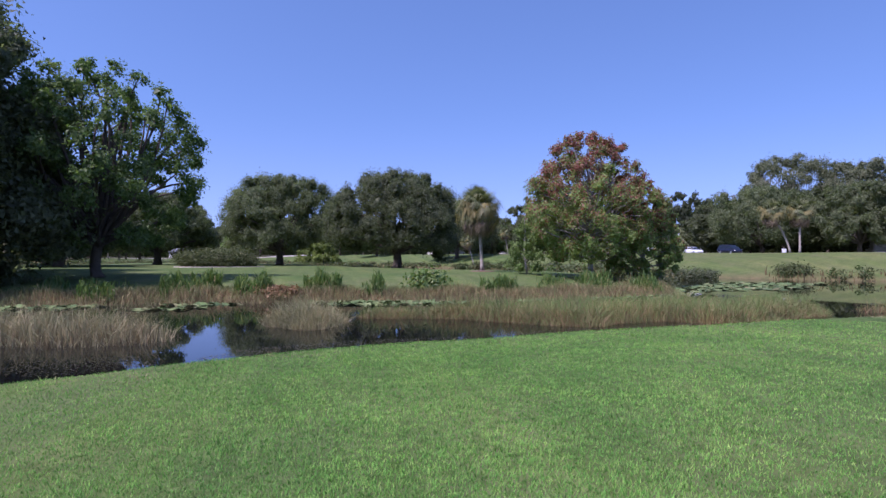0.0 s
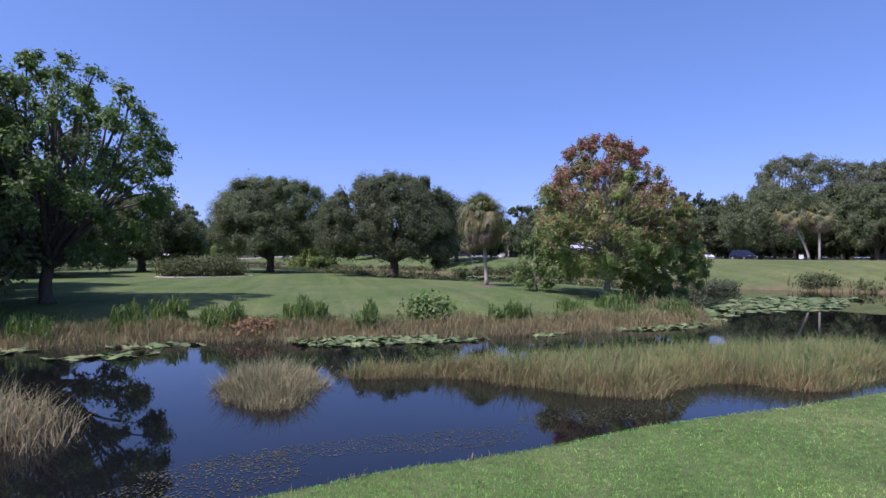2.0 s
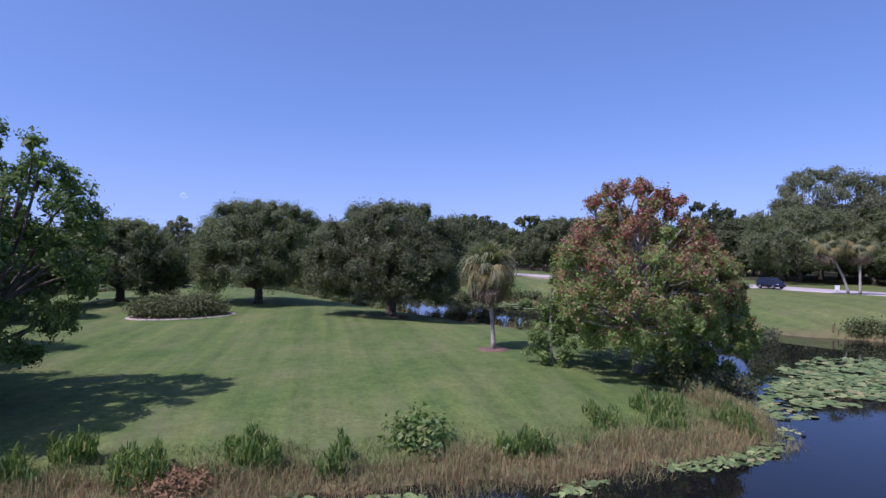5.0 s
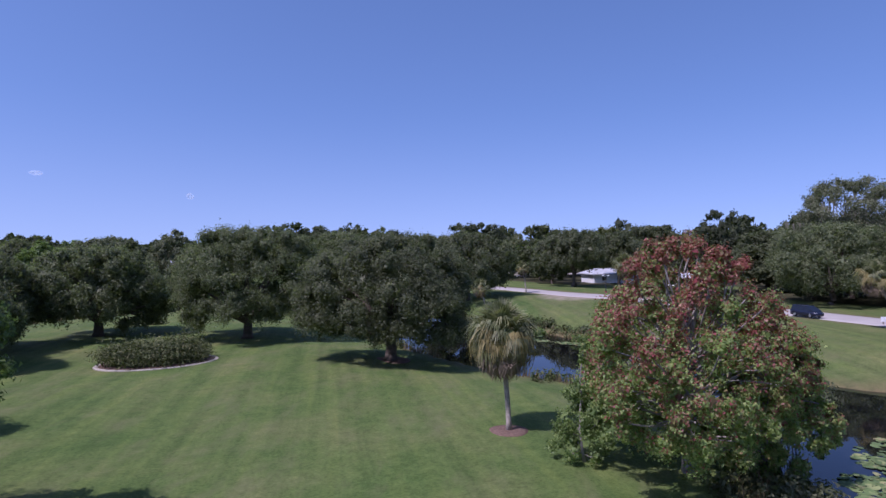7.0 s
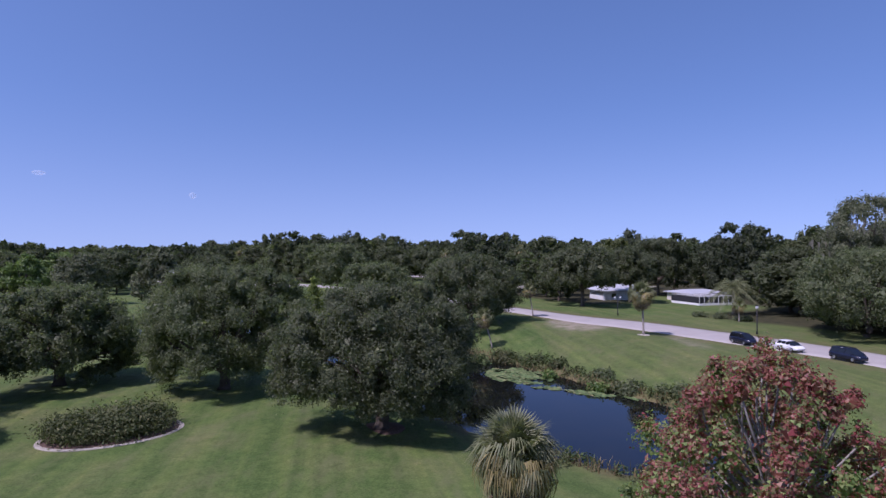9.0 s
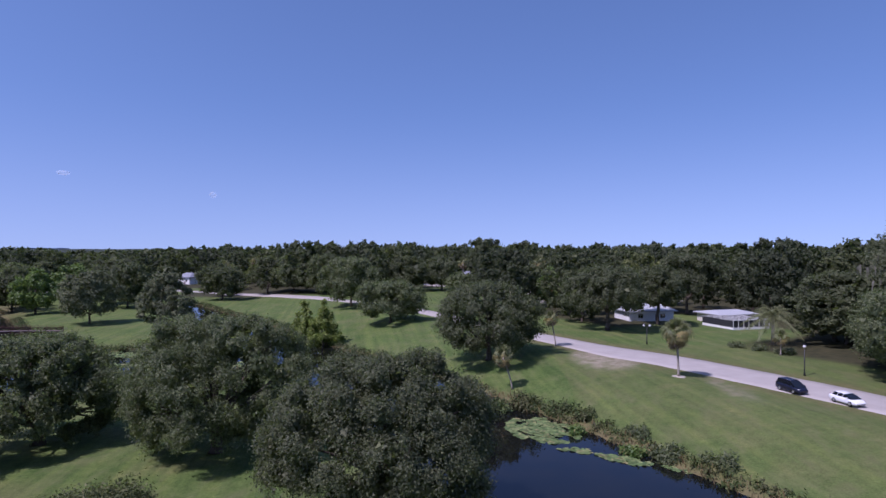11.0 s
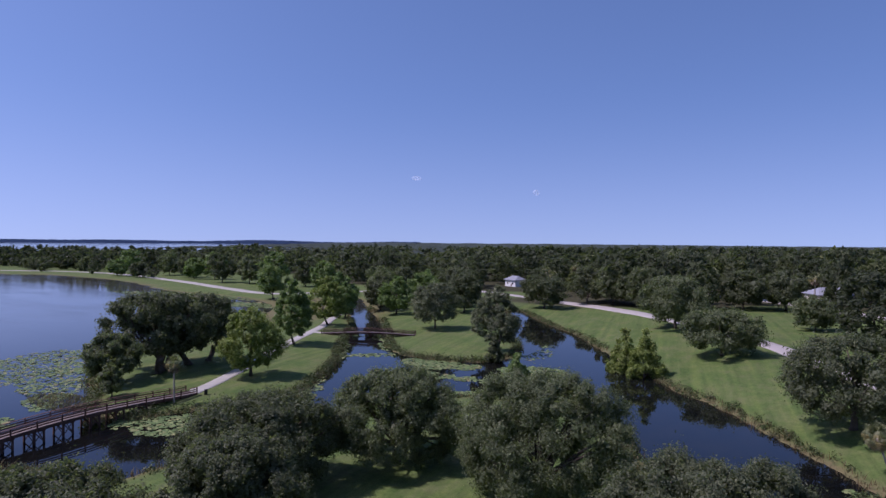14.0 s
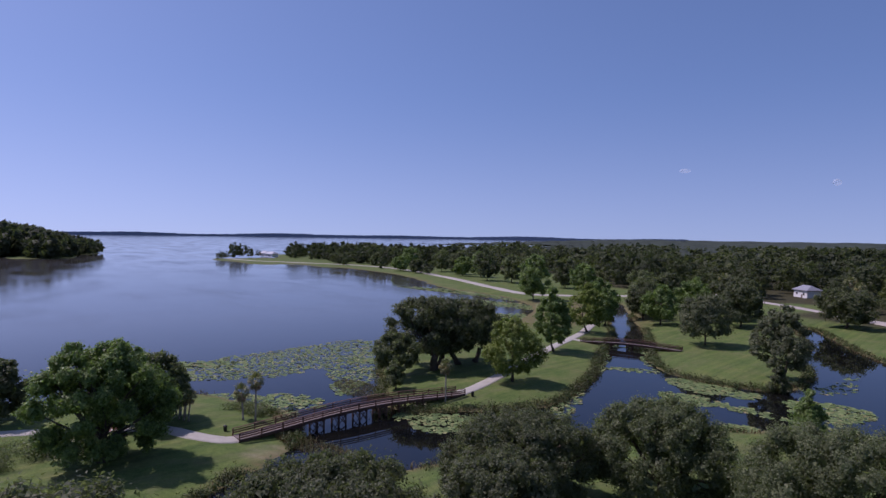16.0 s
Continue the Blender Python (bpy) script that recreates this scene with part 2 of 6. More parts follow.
BROAD = leafy("marsh_plant_leaves", [(0.0, (0.071, 0.134, 0.032)), (0.6, (0.128, 0.201, 0.047)), (0.9, (0.215, 0.268, 0.071)), (1.0, (0.343, 0.268, 0.117))], 0.5, 0.35, 0.35)
SHRUB = leafy("bank_shrub_leaves", [(0.0, (0.048, 0.077, 0.024)), (0.6, (0.084, 0.126, 0.036)), (1.0, (0.168, 0.182, 0.060))], 0.6, 0.25, 0.25, big=(0.085, 0.088, 0.036))
HEATH = leafy("grey_shrub_leaves", [(0.0, (0.070, 0.088, 0.036)), (0.6, (0.115, 0.135, 0.055)), (1.0, (0.19, 0.19, 0.09))], 0.65, 0.2, 0.3)
RUST = leafy("rusty_fern_leaves", [(0.0, (0.205, 0.118, 0.058)), (1.0, (0.330, 0.212, 0.105))], 0.7, 0.2, 0.2)
LILY = leafy("lily_pad_leaf", [(0.0, (0.090, 0.138, 0.052)), (0.6, (0.145, 0.205, 0.070)), (0.9, (0.23, 0.26, 0.105)), (1.0, (0.28, 0.24, 0.11))], 0.65, 0.14, 0.0, patch=0.6)
ALGAE = leafy("pond_weed", [(0.0, (0.045, 0.045, 0.018)), (1.0, (0.11, 0.10, 0.04))], 0.6, 0.3, 0.0)
ROAD = simple("pale_asphalt", (0.385, 0.352, 0.315), 0.9, 0.2, vary=0.12, scale=0.3, relief=0.25, fine=18)
CONCRETE = simple("pale_concrete", (0.38, 0.36, 0.31), 0.9, 0.2, vary=0.14, scale=0.6, relief=0.25, fine=20)
TIMBER = simple("red_brown_timber", (0.120, 0.065, 0.045), 0.75, 0.2, vary=0.3, scale=1.5, relief=0.3, fine=20)
DECK = simple("weathered_deck_boards", (0.17, 0.135, 0.12), 0.85, 0.2, vary=0.25, scale=2, relief=0.3, fine=25)
MULCH = simple("red_mulch", (0.15, 0.10, 0.075), 0.95, 0.1, vary=0.4, scale=6, relief=0.8, fine=22)
STONE = simple("pale_edging_stone", (0.42, 0.38, 0.31), 0.9, 0.2, vary=0.25, scale=3, relief=0.4, fine=15)
IRON = simple("black_painted_iron", (0.012, 0.012, 0.013), 0.45, 0.4, vary=0.2)
TABLE_RED = simple("red_stained_timber", (0.26, 0.10, 0.07), 0.75, 0.2, vary=0.3, scale=2, relief=0.3, fine=20)
WHITE = simple("white_paint", (0.78, 0.78, 0.76), 0.6, 0.3, vary=0.06)
WALL = simple("cream_render", (0.62, 0.58, 0.50), 0.85, 0.2, vary=0.08, relief=0.15)
ROOF_WHITE = simple("white_metal_roof", (0.46, 0.47, 0.49), 0.45, 0.4, vary=0.08)
ROOF_GREY = simple("grey_shingle_roof", (0.25, 0.26, 0.29), 0.9, 0.2, vary=0.2, relief=0.4)
ROOF_RUST = simple("rust_shingle_roof", (0.28, 0.12, 0.07), 0.9, 0.2, vary=0.2, relief=0.4)
SCREEN = simple("dark_insect_screen", (0.035, 0.037, 0.04), 0.7, 0.2, vary=0.2)
NAVY = simple("navy_car_paint", (0.012, 0.014, 0.030), 0.22, 0.6, vary=0.1)
CAR_WHITE = simple("white_car_paint", (0.80, 0.80, 0.80), 0.25, 0.5, vary=0.03)
RUBBER = simple("tyre_rubber", (0.02, 0.02, 0.02), 0.8, 0.2)
ALLOY = simple("alloy_rim", (0.5, 0.5, 0.5), 0.35, 0.5, metal=0.9, vary=0.05)
LENS = simple("clear_lamp_lens", (0.7, 0.7, 0.68), 0.15, 0.6, vary=0.05)
TAIL = simple("red_lamp_lens", (0.3, 0.01, 0.01), 0.2, 0.6, vary=0.05)
GLASS = glass_material()
FAR_LAND = simple("far_woods_canopy", (0.050, 0.062, 0.048), 0.95, 0.05, vary=0.45, scale=0.02, fine=0.25)
# far shore's woods: distance haze is put into this pale blue-grey colour
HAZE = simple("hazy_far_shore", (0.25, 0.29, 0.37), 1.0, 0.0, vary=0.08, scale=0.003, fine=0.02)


def thin_cloud():
    m, nt, b = material("thin_cloud", 1.0, 0.0)
    nt.nodes.remove(b)
    lit, glow, both = nt.nodes.new("ShaderNodeBsdfDiffuse"), nt.nodes.new("ShaderNodeBsdfTranslucent"), nt.nodes.new("ShaderNodeAddShader")
    mx, tp = nt.nodes.new("ShaderNodeMixShader"), nt.nodes.new("ShaderNodeBsdfTransparent")
    lit.inputs[0].default_value = glow.inputs[0].default_value = (0.6, 0.6, 0.6, 1)
    mx.inputs[0].default_value = 0.15
    nt.links.new(lit.outputs[0], both.inputs[0])
    nt.links.new(glow.outputs[0], both.inputs[1])
    nt.links.new(tp.outputs[0], mx.inputs[1])
    nt.links.new(both.outputs[0], mx.inputs[2])
    nt.links.new(mx.outputs[0], nt.nodes["Material Output"].inputs[0])
    return m


CLOUD_WHITE = thin_cloud()


# ---- helpers for meshes ----
def mesh_np(name, V, F, mat, smooth=False, attrs=None):
    V, F = np.asarray(V, dtype=np.float32), np.asarray(F, dtype=np.int32)
    me = bpy.data.meshes.new(name)
    n, (m, k) = len(V), F.shape
    me.vertices.add(n)
    me.vertices.foreach_set("co", V.ravel())
    me.loops.add(m * k)
    me.loops.foreach_set("vertex_index", F.ravel())
    me.polygons.add(m)
    me.polygons.foreach_set("loop_start", np.arange(m, dtype=np.int32) * k)
    me.polygons.foreach_set("loop_total", np.full(m, k, dtype=np.int32))
    me.polygons.foreach_set("use_smooth", np.full(m, smooth))
    for key, values in (attrs or {}).items():
        a = me.attributes.new(key, "FLOAT", "POINT")
        a.data.foreach_set("value", np.asarray(values, dtype=np.float32))
    me.update(calc_edges=True)
    me.materials.append(mat)
    return me


def piece(name, me, parent=None, label="", at=None):
    ob = new(name, me)
    ob.parent = parent
    if at is not None:
        ob.matrix_basis = at
    return tagged(ob, label)


def thing(name, x, y, z, label, category, group="", kind="", turn=0.0):
    ob = new(name)
    ob.empty_display_size = 0.3
    ob.matrix_basis = pose(x, y, z, 0, 0, turn)
    return tagged(ob, label, category, group, kind)


class Soup:
    """Gathers quads from boxes, tubes and lofts into one mesh."""

    def __init__(self):
        self.V, self.F, self.n = [], [], 0

    def add(self, V, F):
        self.V.append(np.asarray(V, float))
        self.F.append(np.asarray(F, int) + self.n)
        self.n += len(V)
        return self

    def box(self, cx, cy, cz, sx, sy, sz, m=None, bevel=0.0):
        b = min(bevel, sx / 3, sy / 3, sz / 3)
        if b <= 0:
            s = np.array([[i, j, k] for k in (-.5, .5) for i, j in ((-.5, -.5), (.5, -.5), (.5, .5), (-.5, .5))])
            V = s * [sx, sy, sz] + [cx, cy, cz]
            F = [[3, 2, 1, 0], [4, 5, 6, 7], [0, 1, 5, 4], [1, 2, 6, 5], [2, 3, 7, 6], [3, 0, 4, 7]]
        else:
            rings = []
            for z, inset in ((-sz / 2, b), (-sz / 2 + b, 0), (sz / 2 - b, 0), (sz / 2, b)):
                x, y = sx / 2 - inset, sy / 2 - inset
                rings.append([(x, -y + b, z), (x, y - b, z), (x - b, y, z), (-x + b, y, z), (-x, y - b, z), (-x, -y + b, z), (-x + b, -y, z), (x - b, -y, z)])
            V = np.array(rings).reshape(-1, 3) + [cx, cy, cz]
            F = [[r * 8 + i, r * 8 + (i + 1) % 8, r * 8 + 8 + (i + 1) % 8, r * 8 + 8 + i] for r in range(3) for i in range(8)]
            for o, flip in ((0, True), (24, False)):
                for q in ([0, 1, 2, 3], [0, 3, 4, 7], [4, 5, 6, 7]):
                    q = [o + i for i in q]
                    F.append(q[::-1] if flip else q)
        if m is not None:
            V = np.array([tuple(m @ Vector(v)) for v in V])
        return self.add(V, F)

    def tube(self, pts, radii, sides=6, cap=True):
        pts = np.asarray(pts, float)
        radii = np.broadcast_to(np.asarray(radii, float), (len(pts),))
        d = np.gradient(pts, axis=0)
        d /= np.linalg.norm(d, axis=1)[:, None] + 1e-9
        ref = np.where(np.abs(d[:, 2:3]) > 0.9, np.array([[1.0, 0, 0]]), np.array([[0, 0, 1.0]]))
        u = np.cross(ref, d)
        u /= np.linalg.norm(u, axis=1)[:, None]
        w = np.cross(d, u)
        a = np.arange(sides) * 2 * np.pi / sides
        V = pts[:, None, :] + radii[:, None, None] * (np.cos(a)[None, :, None] * u[:, None, :] + np.sin(a)[None, :, None] * w[:, None, :])
        F = [[r * sides + i, r * sides + (i + 1) % sides, (r + 1) * sides + (i + 1) % sides, (r + 1) * sides + i] for r in range(len(pts) - 1) for i in range(sides)]
        V = V.reshape(-1, 3)
        if cap:
            for r, flip in ((0, True), (len(pts) - 1, False)):
                V = np.vstack([V, pts[r]])
                c = len(V) - 1
                for i in range(0, sides, 2):
                    q = [c, r * sides + i, r * sides + (i + 1) % sides, r * sides + (i + 2) % sides]
                    F.append(q[::-1] if flip else q)
        return self.add(V, F)

    def loft(self, rings, close=True):
        rings = np.asarray(rings, float)
        r, k, _ = rings.shape
        V = rings.reshape(-1, 3)
        F = [[i * k + j, i * k + (j + 1) % k, (i + 1) * k + (j + 1) % k, (i + 1) * k + j] for i in range(r - 1) for j in range(k)]
        if close:
            for i, flip in ((0, True), (r - 1, False)):
                V = np.vstack([V, rings[i].mean(0)])
                c = len(V) - 1
                for j in range(0, k, 2):
                    q = [c, i * k + j, i * k + (j + 1) % k, i * k + (j + 2) % k]
                    F.append(q[::-1] if flip else q)
        return self.add(V, F)

    def mesh(self, name, mat, smooth=False):
        return mesh_np(name, np.vstack(self.V), np.vstack(self.F), mat, smooth)


# ---- plan: water outlines, in plan units ----
CHANNELS = [(14, 19.8), (28, 25), (45, 31), (52, 40), (46, 50), (35, 56.5), (28, 59.5), (24, 66), (18.2, 76.8), (12, 87), (6, 96.5), (0, 104.6),
            (-7.8, 115.5), (-14, 124), (-20.8, 129.2), (-27, 139.4), (-40.4, 155.5), (-53, 174.2), (-63, 184), (-76, 199), (-88, 214), (-92, 211), (-82, 197),
            (-72.6, 183), (-67.7, 167), (-59.3, 154.3), (-54.0, 142), (-53.6, 135.5), (-56.0, 130.4), (-61.5, 128.2)]
CHANNELS += [(-70.0, 127.0), (-79.0, 130.5), (-94.6, 149.7), (-106.4, 162.9), (-137.3, 192.3), (-160, 216), (-164, 212), (-140.5, 188), (-118.4, 163.9), (-104.9, 149.4),
             (-91.4, 130.1), (-82, 119), (-75, 108.6), (-67.5, 95), (-69, 86), (-73.5, 77.5), (-75, 72), (-80, 71), (-86, 72), (-86, 57), (-82, 56), (-78, 57.5),
             (-72, 55), (-67, 50), (-64, 45), (-52, 31), (-36, 17), (-22, 6), (-12, 4.5), (-5.6, 9.1), (-3.3, 11.4), (-1.7, 12.6), (0.4, 13.5), (3, 15), (6.3, 16.5)]
LAKE = [(-84, 72), (-84, 57), (-93.5, 53.5), (-103, 48.5), (-106, 40), (-106, 25), (-108, 5), (-130, -60), (-300, -400), (-1500, -1800), (-4900, -3500), (-4900, 4600),
        (-3200, 4200), (-1400, 1250), (-800, 420), (-660, 215), (-610, 166), (-600, 150), (-560, 149), (-494, 160), (-467, 186), (-425, 208), (-376, 217), (-300, 205), (-253, 187), (-205, 190),
        (-172, 180), (-155, 166), (-138, 142), (-126, 110), (-119, 95), (-106, 82), (-92, 76)]
OAK_ISLAND = [(-11.4, 24.6), (-8.6, 26.0), (-5.7, 26.0), (-3.1, 26.8), (0.4, 27.6), (4.2, 28.2), (7.2, 30.1), (11.1, 31.2), (13.0, 34.7), (12.5, 37.5), (12.3, 39.3), (14, 41.5),
              (16.5, 46), (17.5, 52), (15, 57.5), (9.5, 60.4), (7.2, 62.2), (1.4, 67.6), (-2.5, 74), (-8, 82), (-15, 93), (-22, 104), (-29, 113), (-36, 116), (-42, 116),
              (-46, 106), (-53, 102), (-56, 93), (-54.5, 83), (-57, 70), (-58, 58), (-54, 48), (-42, 34), (-25, 24), (-16, 23.4)]
HEADLAND = [(-770, 76), (-700, 54), (-640, 38), (-618, 12), (-676, -18), (-800, -90), (-1100, -230), (-1400, -220), (-1250, -60), (-984, 24)]


def smoothed(poly, rounds=2):
    p = np.array(poly, float)
    for _ in range(rounds):
        q = np.roll(p, -1, axis=0)
        p = np.stack([0.75 * p + 0.25 * q, 0.25 * p + 0.75 * q], 1).reshape(-1, 2)
    return p


def sd_poly(poly, X, Y):
    """Signed distance to a closed outline; negative inside."""
    best, inside = np.full(X.shape, 1e12), np.zeros(X.shape, bool)
    for (ax, ay), (bx, by) in zip(poly, np.roll(poly, -1, axis=0)):
        ex, ey = bx - ax, by - ay
        t = np.clip(((X - ax) * ex + (Y - ay) * ey) / (ex * ex + ey * ey + 1e-12), 0, 1)
        best = np.minimum(best, (X - ax - t * ex) ** 2 + (Y - ay - t * ey) ** 2)
        if ay != by:
            cross = ((ay > Y) != (by > Y)) & (X < ex * (Y - ay) / (by - ay) + ax)
            inside ^= cross
    return np.where(inside, -1, 1) * np.sqrt(best)


OUTLINES = [smoothed(p, 1) for p in (CHANNELS, LAKE, OAK_ISLAND, HEADLAND)]


def wobble(X, Y):
    return (np.sin(X * 0.9 + 1.7 * np.sin(Y * 0.31)) * np.sin(Y * 0.83 + 1.3 * np.sin(X * 0.27)) * 0.35
            + np.sin(X * 2.3 + Y * 0.7) * np.sin(Y * 2.1 - X * 0.5) * 0.15)


def step01(v):
    v = np.clip(v, 0, 1)
    return v * v * (3 - 2 * v)


def shore(X, Y):
    """Distance from the water's edge; negative on the water."""
    X, Y = np.asarray(X, float), np.asarray(Y, float)
    a, b, c, d = (sd_poly(p, X, Y) for p in OUTLINES)
    return np.maximum(np.maximum(np.minimum(a, b), -c), -d) + wobble(X, Y) * (1 - 0.8 * step01((25 - Y) / 4) * step01((X + 14) / 6))


def height(X, Y, sd=None):
    X, Y = np.asarray(X, float), np.asarray(Y, float)
    sd = shore(X, Y) if sd is None else sd
    rise = 0.85 * X + 0.52 * Y
    east = step01((rise - 49) / 23) * step01((Y - 40) / 25)
    plateau = 0.8 + 1.65 * east + 0.22 * np.exp(-((rise - 71) / 3.5) ** 2) * east
    near = step01((26 - Y) / 6) * step01((X + 30) / 15)
    lawn = 0.24 * step01(sd / 0.6) + 0.50 * step01(sd / 16)
    land = plateau * (0.30 * step01(sd / 0.9) + 0.70 * step01(sd / 9))
    z = near * lawn + (1 - near) * land
    z = z + step01(sd / 4) * 0.06 * np.sin(X * 0.21 + 1.0) * np.sin(Y * 0.17)
    return np.where(sd > 0, z, np.maximum(sd * 0.35, -1.4))


def ground_at(x, y):
    return float(height(np.array([x]), np.array([y]))[0])


# ---- roads and paths (centre lines: x, y, half width) ----
MAIN_ROAD = [(56, 52, 3.6), (49, 68, 3.6), (43.5, 83.5, 3.7), (38.5, 93.5, 3.8), (33.0, 103.2, 3.9), (27.5, 111.2, 3.9), (22.0, 117.6, 3.9), (19.0, 122.0, 3.3), (14.0, 129.5, 2.9),
             (8, 138.5, 2.8), (-0.5, 152, 2.6), (-8.5, 167.5, 2.5), (-20, 183, 2.4), (-34, 196.5, 2.3), (-57, 219, 2.3), (-84, 241, 2.3), (-120, 262, 2.3), (-180, 285, 2.3)]
CROSS_ROAD = [(60, 205, 3.5), (30, 225, 3.5), (10, 246, 3.5), (-8, 268, 3.5), (-40, 300, 3.5)]
SHORE_ROAD = [(-150, 262, 3.0), (-172, 236, 3.0), (-186, 212, 2.8), (-200, 201, 2.8), (-236, 208, 2.8), (-300, 224, 2.8), (-385, 237, 2.8), (-440, 228, 2.8), (-485, 204, 2.8), (-530, 176, 2.8), (-580, 162, 2.6)]
PARK_PATH = [(-78.7, 83.5, 1.1), (-80.3, 88, 1.1), (-84.5, 95.8, 1.1), (-90, 105, 1.1), (-96, 115.5, 1.1), (-102, 126, 1.1), (-106.5, 135, 1.1), (-113, 146.5, 1.1), (-121, 158, 1.1), (-133, 176, 1.1), (-152, 200, 1.1), (-172, 222, 1.1)]
SOUTH_PATH = [(-74.9, 48.1, 1.1), (-75.3, 46.3, 1.1), (-78.6, 43.6, 1.1), (-83, 40.8, 1.1), (-85.5, 36.8, 1.1), (-88.6, 29.5, 1.1), (-91, 23.5, 1.1), (-93, 12, 1.1), (-96, -8, 1.1)]
BRIDGE_SPUR = [(-106.8, 136, 0.9), (-105, 136.2, 0.9), (-103.0, 136.9, 0.9)]
WAYS = [MAIN_ROAD, CROSS_ROAD, SHORE_ROAD, PARK_PATH, SOUTH_PATH]


def spline(rows, every):
    p = np.array(rows, float)
    p = np.vstack([2 * p[0] - p[1], p, 2 * p[-1] - p[-2]])
    out = []
    for i in range(1, len(p) - 2):
        n = max(2, int(np.linalg.norm(p[i + 1, :2] - p[i, :2]) / every))
        for t in np.arange(n) / n:
            a, b, c, d = p[i - 1], p[i], p[i + 1], p[i + 2]
            out.append(0.5 * (2 * b + (c - a) * t + (2 * a - 5 * b + 4 * c - d) * t * t + (3 * b - a - 3 * c + d) * t ** 3))
    out.append(p[-2])
    return np.array(out)


def way_distance(X, Y):
    best = np.full(np.shape(X), 1e9)
    for rows in WAYS:
        for (ax, ay, wa), (bx, by, wb) in zip(rows, rows[1:]):
            ex, ey = bx - ax, by - ay
            t = np.clip(((X - ax) * ex + (Y - ay) * ey) / (ex * ex + ey * ey), 0, 1)
            best = np.minimum(best, np.hypot(X - ax - t * ex, Y - ay - t * ey) - (wa + t * (wb - wa)))
    return best


def lane(name, rows, mat, lift, label, category, every=1.5):
    s = spline(rows, every)
    d = np.gradient(s[:, :2], axis=0)
    d /= np.linalg.norm(d, axis=1)[:, None]
    side = np.stack([d[:, 1], -d[:, 0]], 1)
    cols = np.array([-1.06, -1.0, -0.6, -0.2, 0.2, 0.6, 1.0, 1.06])
    drop = np.array([-0.25, 0, 0.02, 0.03, 0.03, 0.02, 0, -0.25])
    rag = 1 + 0.025 * np.sin(np.arange(len(s)) * 1.7) * np.sin(np.arange(len(s)) * 0.43)
    P = s[:, None, :2] + side[:, None, :] * (cols[None, :, None] * (s[:, 2] * rag)[:, None, None])
    mid = np.maximum(height(s[:, 0], s[:, 1]), 0.35)
    zz = np.maximum(height(P[..., 0], P[..., 1]), mid[:, None] - 0.05) + lift + drop[None, :]
    V = np.concatenate([P, zz[..., None]], 2).reshape(-1, 3)
    k = len(cols)
    F = [[i * k + j, i * k + j + 1, (i + 1) * k + j + 1, (i + 1) * k + j] for i in range(len(s) - 1) for j in range(k - 1)]
    ob = new(name, mesh_np(name, V, F, mat, True))
    return tagged(ob, label, category, "", "structure")


def grid_lines(parts, far_lo, far_hi):
    out = []
    for lo, hi, st in parts:
        out += list(np.arange(lo, hi, st))
    out.append(parts[-1][1])
    st, v = parts[0][2], parts[0][0]
    while v > far_lo:
        st *= 1.22
        v -= st
        out.append(max(v, far_lo))
    st, v = parts[-1][2], parts[-1][1]
    while v < far_hi:
        st *= 1.22
        v += st
        out.append(min(v, far_hi))
    return np.array(sorted(set(out)))


def zone(X, Y, cx, cy, rx, ry, soft=0.5):
    return step01((1 - np.hypot((X - cx) / rx, (Y - cy) / ry)) / soft)


def open_ground(X, Y):
    """1 on mown ground, 0 under the woods."""
    rise = 0.85 * X + 0.52 * Y
    woods_east = step01((rise - 98 - 1.1 * np.clip(X - 28, 0, 24) * step01((Y - 120) / 25)) / 4) * step01((X + 8) / 8)
    woods_north = step01((Y + 0.22 * X - 206) / 10) * step01((X + 112) / 10)
    woods_nw = step01((Y + 0.04 * X - 250) / 10) * step01((X + 640) / 20) * step01((-100 - X) / 12)
    glades = zone(X, Y, -5, 226, 28, 46, 0.3) + zone(X, Y, -300, 272, 75, 48) + zone(X, Y, -117, 262, 16, 18) + zone(X, Y, -175, 262, 18, 14) + zone(X, Y, 45, 163, 14, 10)
    return 1 - np.clip(woods_east + woods_north + woods_nw, 0, 1) * (1 - np.clip(glades, 0, 1))


gx = grid_lines([(-190, -125, 3.0), (-125, -30, 1.2), (-30, -14, 0.8), (-14, 18, 0.4), (18, 60, 1.2)], -3750, 3750)
gy = grid_lines([(-4, 2, 1.0), (2, 42, 0.4), (42, 220, 1.2), (220, 280, 3.0)], -3750, 3750)
GX, GY = np.meshgrid(gx, gy)
GS = shore(GX, GY)
GZ = height(GX, GY, GS)
gn, gm = len(gx), len(gy)
idx = np.arange(gn * gm).reshape(gm, gn)
GF = np.stack([idx[:-1, :-1], idx[:-1, 1:], idx[1:, 1:], idx[1:, :-1]], -1).reshape(-1, 4)
speck = 0.5 + 0.5 * np.sin(GX * 1.9 + 2 * np.sin(GY * 0.7)) * np.sin(GY * 1.7 + 2 * np.sin(GX * 0.6))
bank_cover = np.clip(step01((np.where((GY < 23) & (GX > -14), 0.75, 2.2) - GS + np.where((GY < 23) & (GX > -14), 0.5, 1.2) * (speck - 0.5)) / np.where((GY < 23) & (GX > -14), 0.7, 2.0)), 0, 1) * np.where(GY < 24, 0.75, 0.85) * np.where(GS < 0.15, 1.2, 1)
sand_cover = np.clip(zone(GX, GY, 18.2, 112.5, 5.2, 9.5) * (0.35 + 0.75 * speck) + 0.6 * zone(GX, GY, 28.5, 95.5, 1.8, 8) * speck
                     + 0.5 * zone(GX, GY, -82, 31, 6, 4) + 0.4 * zone(GX, GY, -70, 50, 3, 4) * speck, 0, 1)
